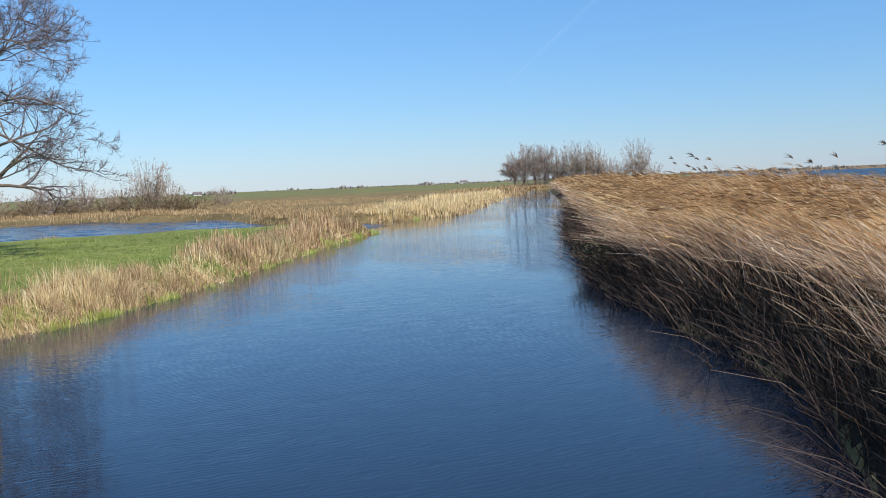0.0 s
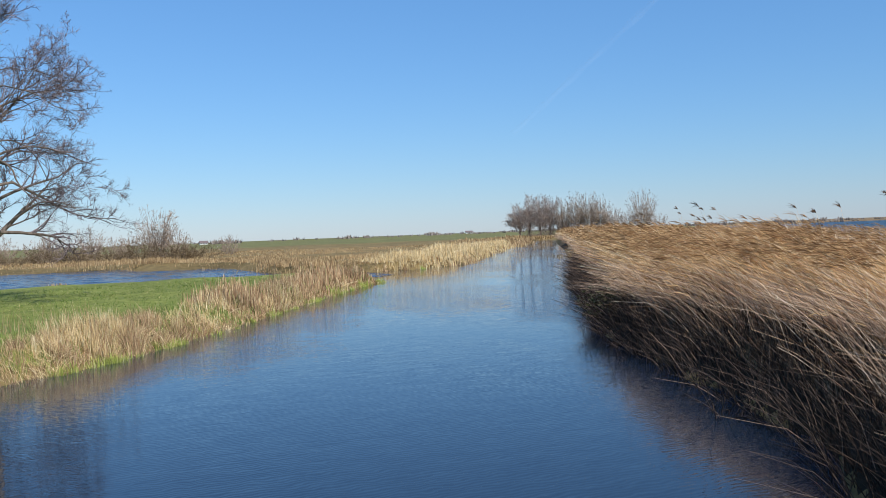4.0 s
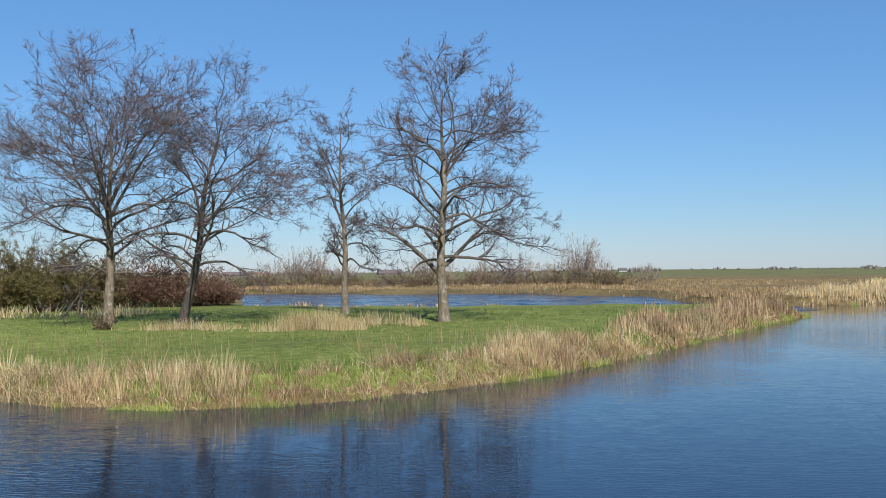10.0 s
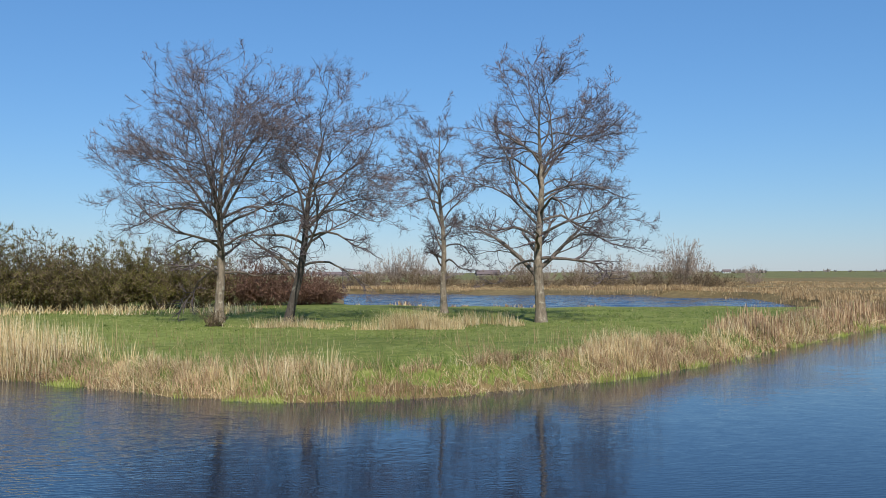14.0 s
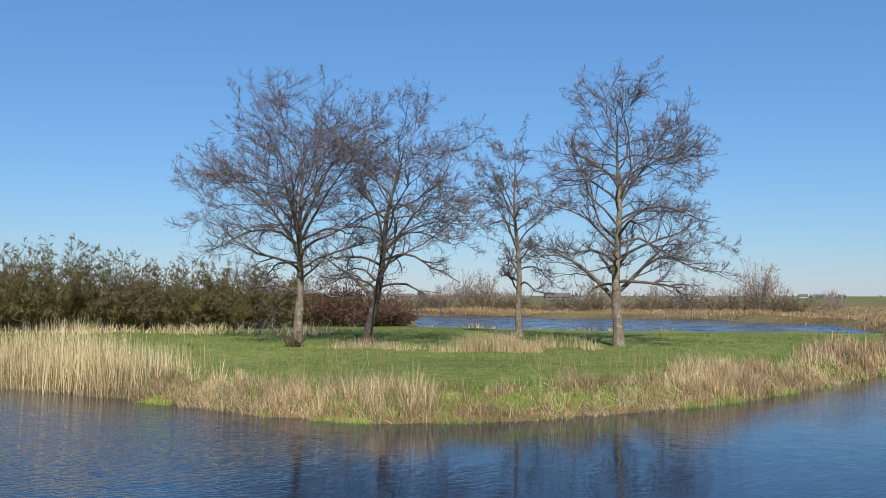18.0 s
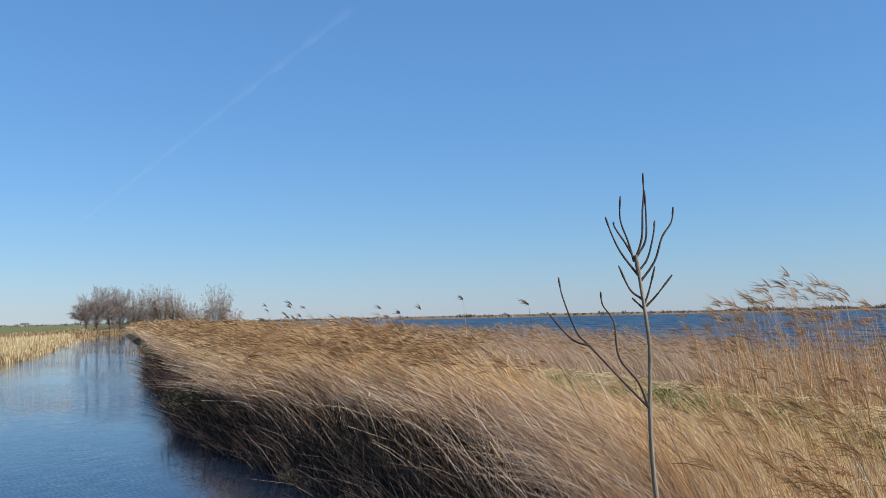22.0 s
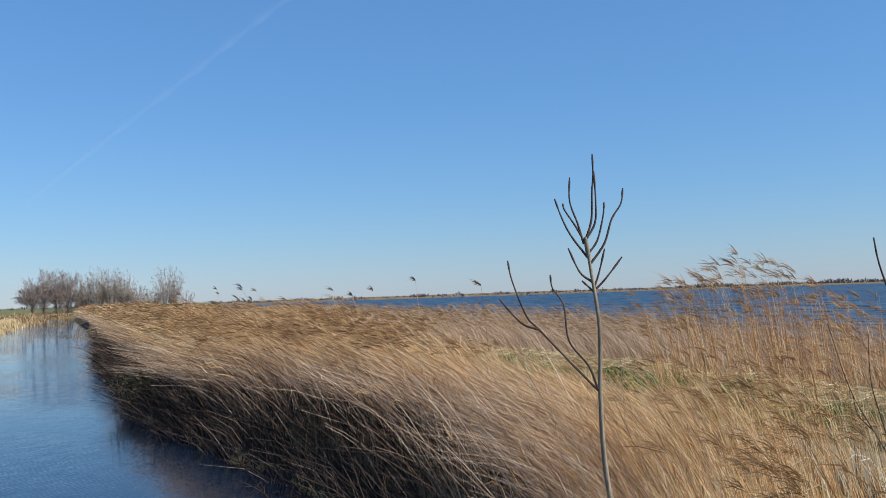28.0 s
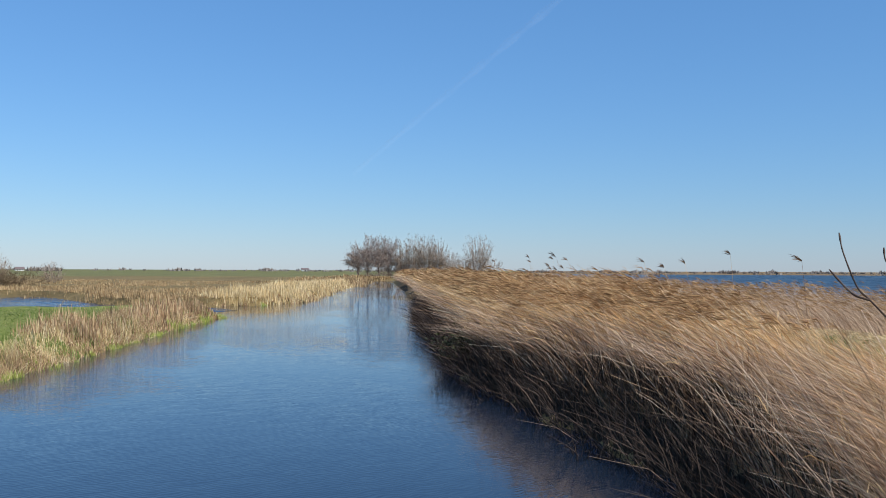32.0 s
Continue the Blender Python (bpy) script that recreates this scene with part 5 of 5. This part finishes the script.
sapling(SAP2, -65.0, [(0.07, -0.6), (0.05, 0.0), (0.02, 0.4), (0.03, 0.75), (0.06, 1.05), (0.07, 1.42), (0.03, 1.66), (-0.03, 1.9), (-0.05, 2.04)], [
    [(0.04, 0.8), (0.1, 1.1), (0.11, 1.4), (0.1, 1.55), (0.13, 1.78)], [(0.03, 0.78), (-0.08, 1.0), (-0.2, 1.25), (-0.29, 1.6)],
    [(0.0, 0.85), (-0.06, 1.1), (-0.1, 1.3), (-0.1, 1.55)], [(0.11, 0.98), (0.22, 1.3), (0.3, 1.5), (0.36, 1.62)],
    [(0.05, 1.6), (0.08, 1.68), (0.07, 1.76)], [(0.04, 0.24), (0.12, 0.34), (0.3, 0.46), (0.5, 0.62), (0.58, 0.74)], [(0.2, 0.2), (0.3, 0.28), (0.36, 0.36)],
    [(0.06, 1.05), (0.01, 1.2), (-0.06, 1.3)], [(0.07, 1.42), (0.13, 1.5), (0.15, 1.6)], [(0.11, 1.2), (0.17, 1.32), (0.19, 1.42)], [(0.02, 0.4), (-0.08, 0.6), (-0.13, 0.82)],
    [(-0.1, 1.04), (-0.17, 1.12), (-0.19, 1.22)], [(0.07, 1.35), (0.0, 1.46), (-0.03, 1.52)]],
    0.0095, "thin dark bare sapling beside the path", False)

# ---- far houses, woods and the vapour trail ----
def house(at, turn, w, d, h, rise, wall, roof, label, windows=2):
    ob = thing("house", at, label, "house", "far houses")
    ob.rotation_euler = (0, 0, radians(turn))
    bm = bmesh.new()
    v = [bm.verts.new(c) for c in [(-w / 2, -d / 2, -1), (w / 2, -d / 2, -1), (w / 2, d / 2, -1), (-w / 2, d / 2, -1), (-w / 2, -d / 2, h), (w / 2, -d / 2, h),
                                   (w / 2, d / 2, h), (-w / 2, d / 2, h), (-w / 2, 0, h + rise), (w / 2, 0, h + rise)]]
    for f in ((0, 1, 5, 4), (2, 3, 7, 6), (1, 2, 6, 9, 5), (3, 0, 4, 8, 7)):
        bm.faces.new([v[i] for i in f])
    me = bpy.data.meshes.new("wall")
    bm.to_mesh(me)
    bm.free()
    me.materials.append(wall)
    part("wall", me, ob)
    bm = bmesh.new()
    o = 0.5
    for sgn in (-1, 1):
        lo = h - o * rise / (d / 2)
        a = [(-w / 2 - o, sgn * (d / 2 + o), lo), (w / 2 + o, sgn * (d / 2 + o), lo), (w / 2 + o, 0, h + rise + 0.05), (-w / 2 - o, 0, h + rise + 0.05)]
        lowv = [bm.verts.new(c) for c in a]
        upv = [bm.verts.new((c[0], c[1], c[2] + 0.25)) for c in a]
        bm.faces.new(upv)
        bm.faces.new(lowv)
        for i in range(4):
            bm.faces.new((lowv[i], lowv[(i + 1) % 4], upv[(i + 1) % 4], upv[i]))
    bmesh.ops.recalc_face_normals(bm, faces=bm.faces)
    me = bpy.data.meshes.new("roof")
    bm.to_mesh(me)
    bm.free()
    me.materials.append(roof)
    part("roof", me, ob)
    for i in range(windows):
        bm = bmesh.new()
        bmesh.ops.create_cube(bm, size=1, matrix=Matrix.Translation((-w / 2 + w * (i + 0.5) / windows, -d / 2 - 0.03, h * 0.5)) @ Matrix.Diagonal((w / windows * 0.4, 0.12, h * 0.4, 1)))
        me = bpy.data.meshes.new("window")
        bm.to_mesh(me)
        bm.free()
        me.materials.append(M_GLASS)
        part("window", me, ob)
    return ob


for (a, dist, w, d, h, rise, wall, roof, lab) in [
        (15.6, 640, 14, 9, 2.6, 2.6, M_WALL, M_ROOF, "low white farm building far across the polder"), (14.6, 660, 24, 12, 2.4, 3.2, M_BRICKWALL, M_ROOF, "long dark-roofed barn far across the polder"),
        (13.2, 690, 10, 8, 3, 3, M_WALL, M_REDROOF, "small white house far across the polder"), (9.4, 700, 10, 9, 2.6, 3, M_WALL, M_ROOF, "white house far across the polder"),
        (5.2, 640, 26, 13, 2.4, 4.4, M_BRICKWALL, M_ROOF, "wide dark-roofed barn far across the polder"), (-2.8, 680, 18, 9, 2.4, 2.2, M_WALL, M_ROOF, "long white shed behind the bushes"),
        (-9.0, 930, 12, 9, 3, 3.5, M_WALL, M_ROOF, "pale farmhouse on the horizon"), (-25.0, 1200, 14, 9, 4, 3, M_WALL, M_ROOF, "white farm on the horizon"),
        (-86.6, 930, 14, 9, 4, 4.5, M_WALL, M_ROOF, "pale house on the far lake shore"), (-88.4, 935, 16, 10, 4, 5, M_BRICKWALL, M_REDROOF, "red-roofed house on the far lake shore"),
        (-89.2, 935, 14, 9, 4, 4.5, M_WALL, M_REDROOF, "white house with a red roof on the far lake shore")]:
    x, y = -math.sin(radians(a)) * dist, math.cos(radians(a)) * dist
    house((x, y, gz(x, y)), a + 8, w * 0.6, d * 0.6, h * 0.55, rise * 0.5, wall, roof, lab, 3)


def woods(name, items, label):
    """Rows of far crowns: ragged bundles of twigs and leaves, a few metres each."""
    global rng
    rng = np.random.default_rng(77)
    groups = []
    for a0, a1, d0, d1, n, t0, t1 in items:
        a = np.radians(rng.uniform(a0, a1, n))
        dist = rng.uniform(d0, d1, n)
        tall = rng.uniform(t0, t1, n) * (0.55 + 0.45 * np.clip(wobble(a * 90, a * 35, 1.0) + 0.5, 0, 1))
        x, y = -np.sin(a) * dist, np.cos(a) * dist
        m = 20
        X, Y, H = np.repeat(x, m), np.repeat(y, m), np.repeat(tall, m)
        X = X + rng.normal(0, 1, len(X)) * H * 0.3
        Y = Y + rng.normal(0, 1, len(X)) * H * 0.3
        z0 = np.repeat(ground_z(x, y), m)
        d = unit(np.stack([rng.normal(0, 0.35, len(X)), rng.normal(0, 0.35, len(X)), np.ones(len(X))], -1))
        L = H * rng.uniform(0.35, 1.0, len(X)) * np.clip(1.15 - np.abs(rng.normal(0, 0.4, len(X))), 0.3, 1)
        P = np.stack([X, Y, z0 - 0.3], -1)[:, None, :] + d[:, None, :] * L[:, None, None] * np.linspace(0, 1, 3)[None, :, None]
        R = (H * 0.11)[:, None] * np.array([1.0, 1.4, 0.3])
        groups.append((P, R, 2))
    return stuff(name, strands(name, groups, M_WOODS), label, "woods")


woods("far_tree_line", [(-34, 20, 1150, 1500, 150, 3, 7), (-11.2, -9.4, 900, 930, 9, 6, 10), (-34, -16, 1000, 1150, 60, 3, 6), (3, 19, 720, 800, 60, 3, 7), (20, 60, 500, 700, 60, 5, 9)],
      "thin line of bare trees along the polder horizon")
woods("far_shore_woods", [(-66, -38, 850, 1000, 300, 3, 6), (-93, -66, 925, 1000, 420, 4, 7), (-101, -93, 925, 1000, 150, 5, 8), (-90, -84, 940, 990, 40, 6, 9)],
      "low bare woods along the far lake shore")

p0, p1 = np.array((2087.0, 2156.0, 1026.0)), np.array((1400.0, 2652.0, 310.0))
bm = bmesh.new()
prev = None
for i in range(41):
    c = p0 + (p1 - p0) * (i / 40 * 0.98 + 0.02)
    w = 13 * (1 + 0.25 * math.sin(i * 1.3)) * (1 - 0.35 * i / 40)
    s = Vector((0.55, -0.2, -0.8)).normalized() * w
    pair = (bm.verts.new(Vector(c) - s), bm.verts.new(Vector(c)+Vector((6, 6, 6))), bm.verts.new(Vector(c) + s))
    if prev:
        bm.faces.new((prev[0], prev[1], pair[1], pair[0]))
        bm.faces.new((prev[1], prev[2], pair[2], pair[1]))
    prev = pair
me = bpy.data.meshes.new("vapour_trail")
bm.to_mesh(me)
bm.free()
m, n, l, b = material("vapour", 1.0, 0.0)
tr, df, mx = n.new("ShaderNodeBsdfTransparent"), n.new("ShaderNodeBsdfTranslucent"), n.new("ShaderNodeMixShader")
df.inputs[0].default_value = (0.9, 0.9, 0.92, 1)
a = noise_node(n, l, 0.012, 4)
r = ramp(n, [(0.35, (0.015,) * 3), (0.75, (0.05,) * 3)])
l.new(a.outputs["Fac"], r.inputs[0])
l.new(r.outputs[0], mx.inputs[0])
l.new(tr.outputs[0], mx.inputs[1])
b.inputs["Base Color"].default_value = (0.9, 0.9, 0.92, 1)
l.new(b.outputs[0], mx.inputs[2])
l.new(mx.outputs[0], n["Material Output"].inputs[0])
me.materials.append(m)
tagged(new("vapour_trail", me), "faint thin white vapour trail in the blue sky", "vapour trail", "", "structure")
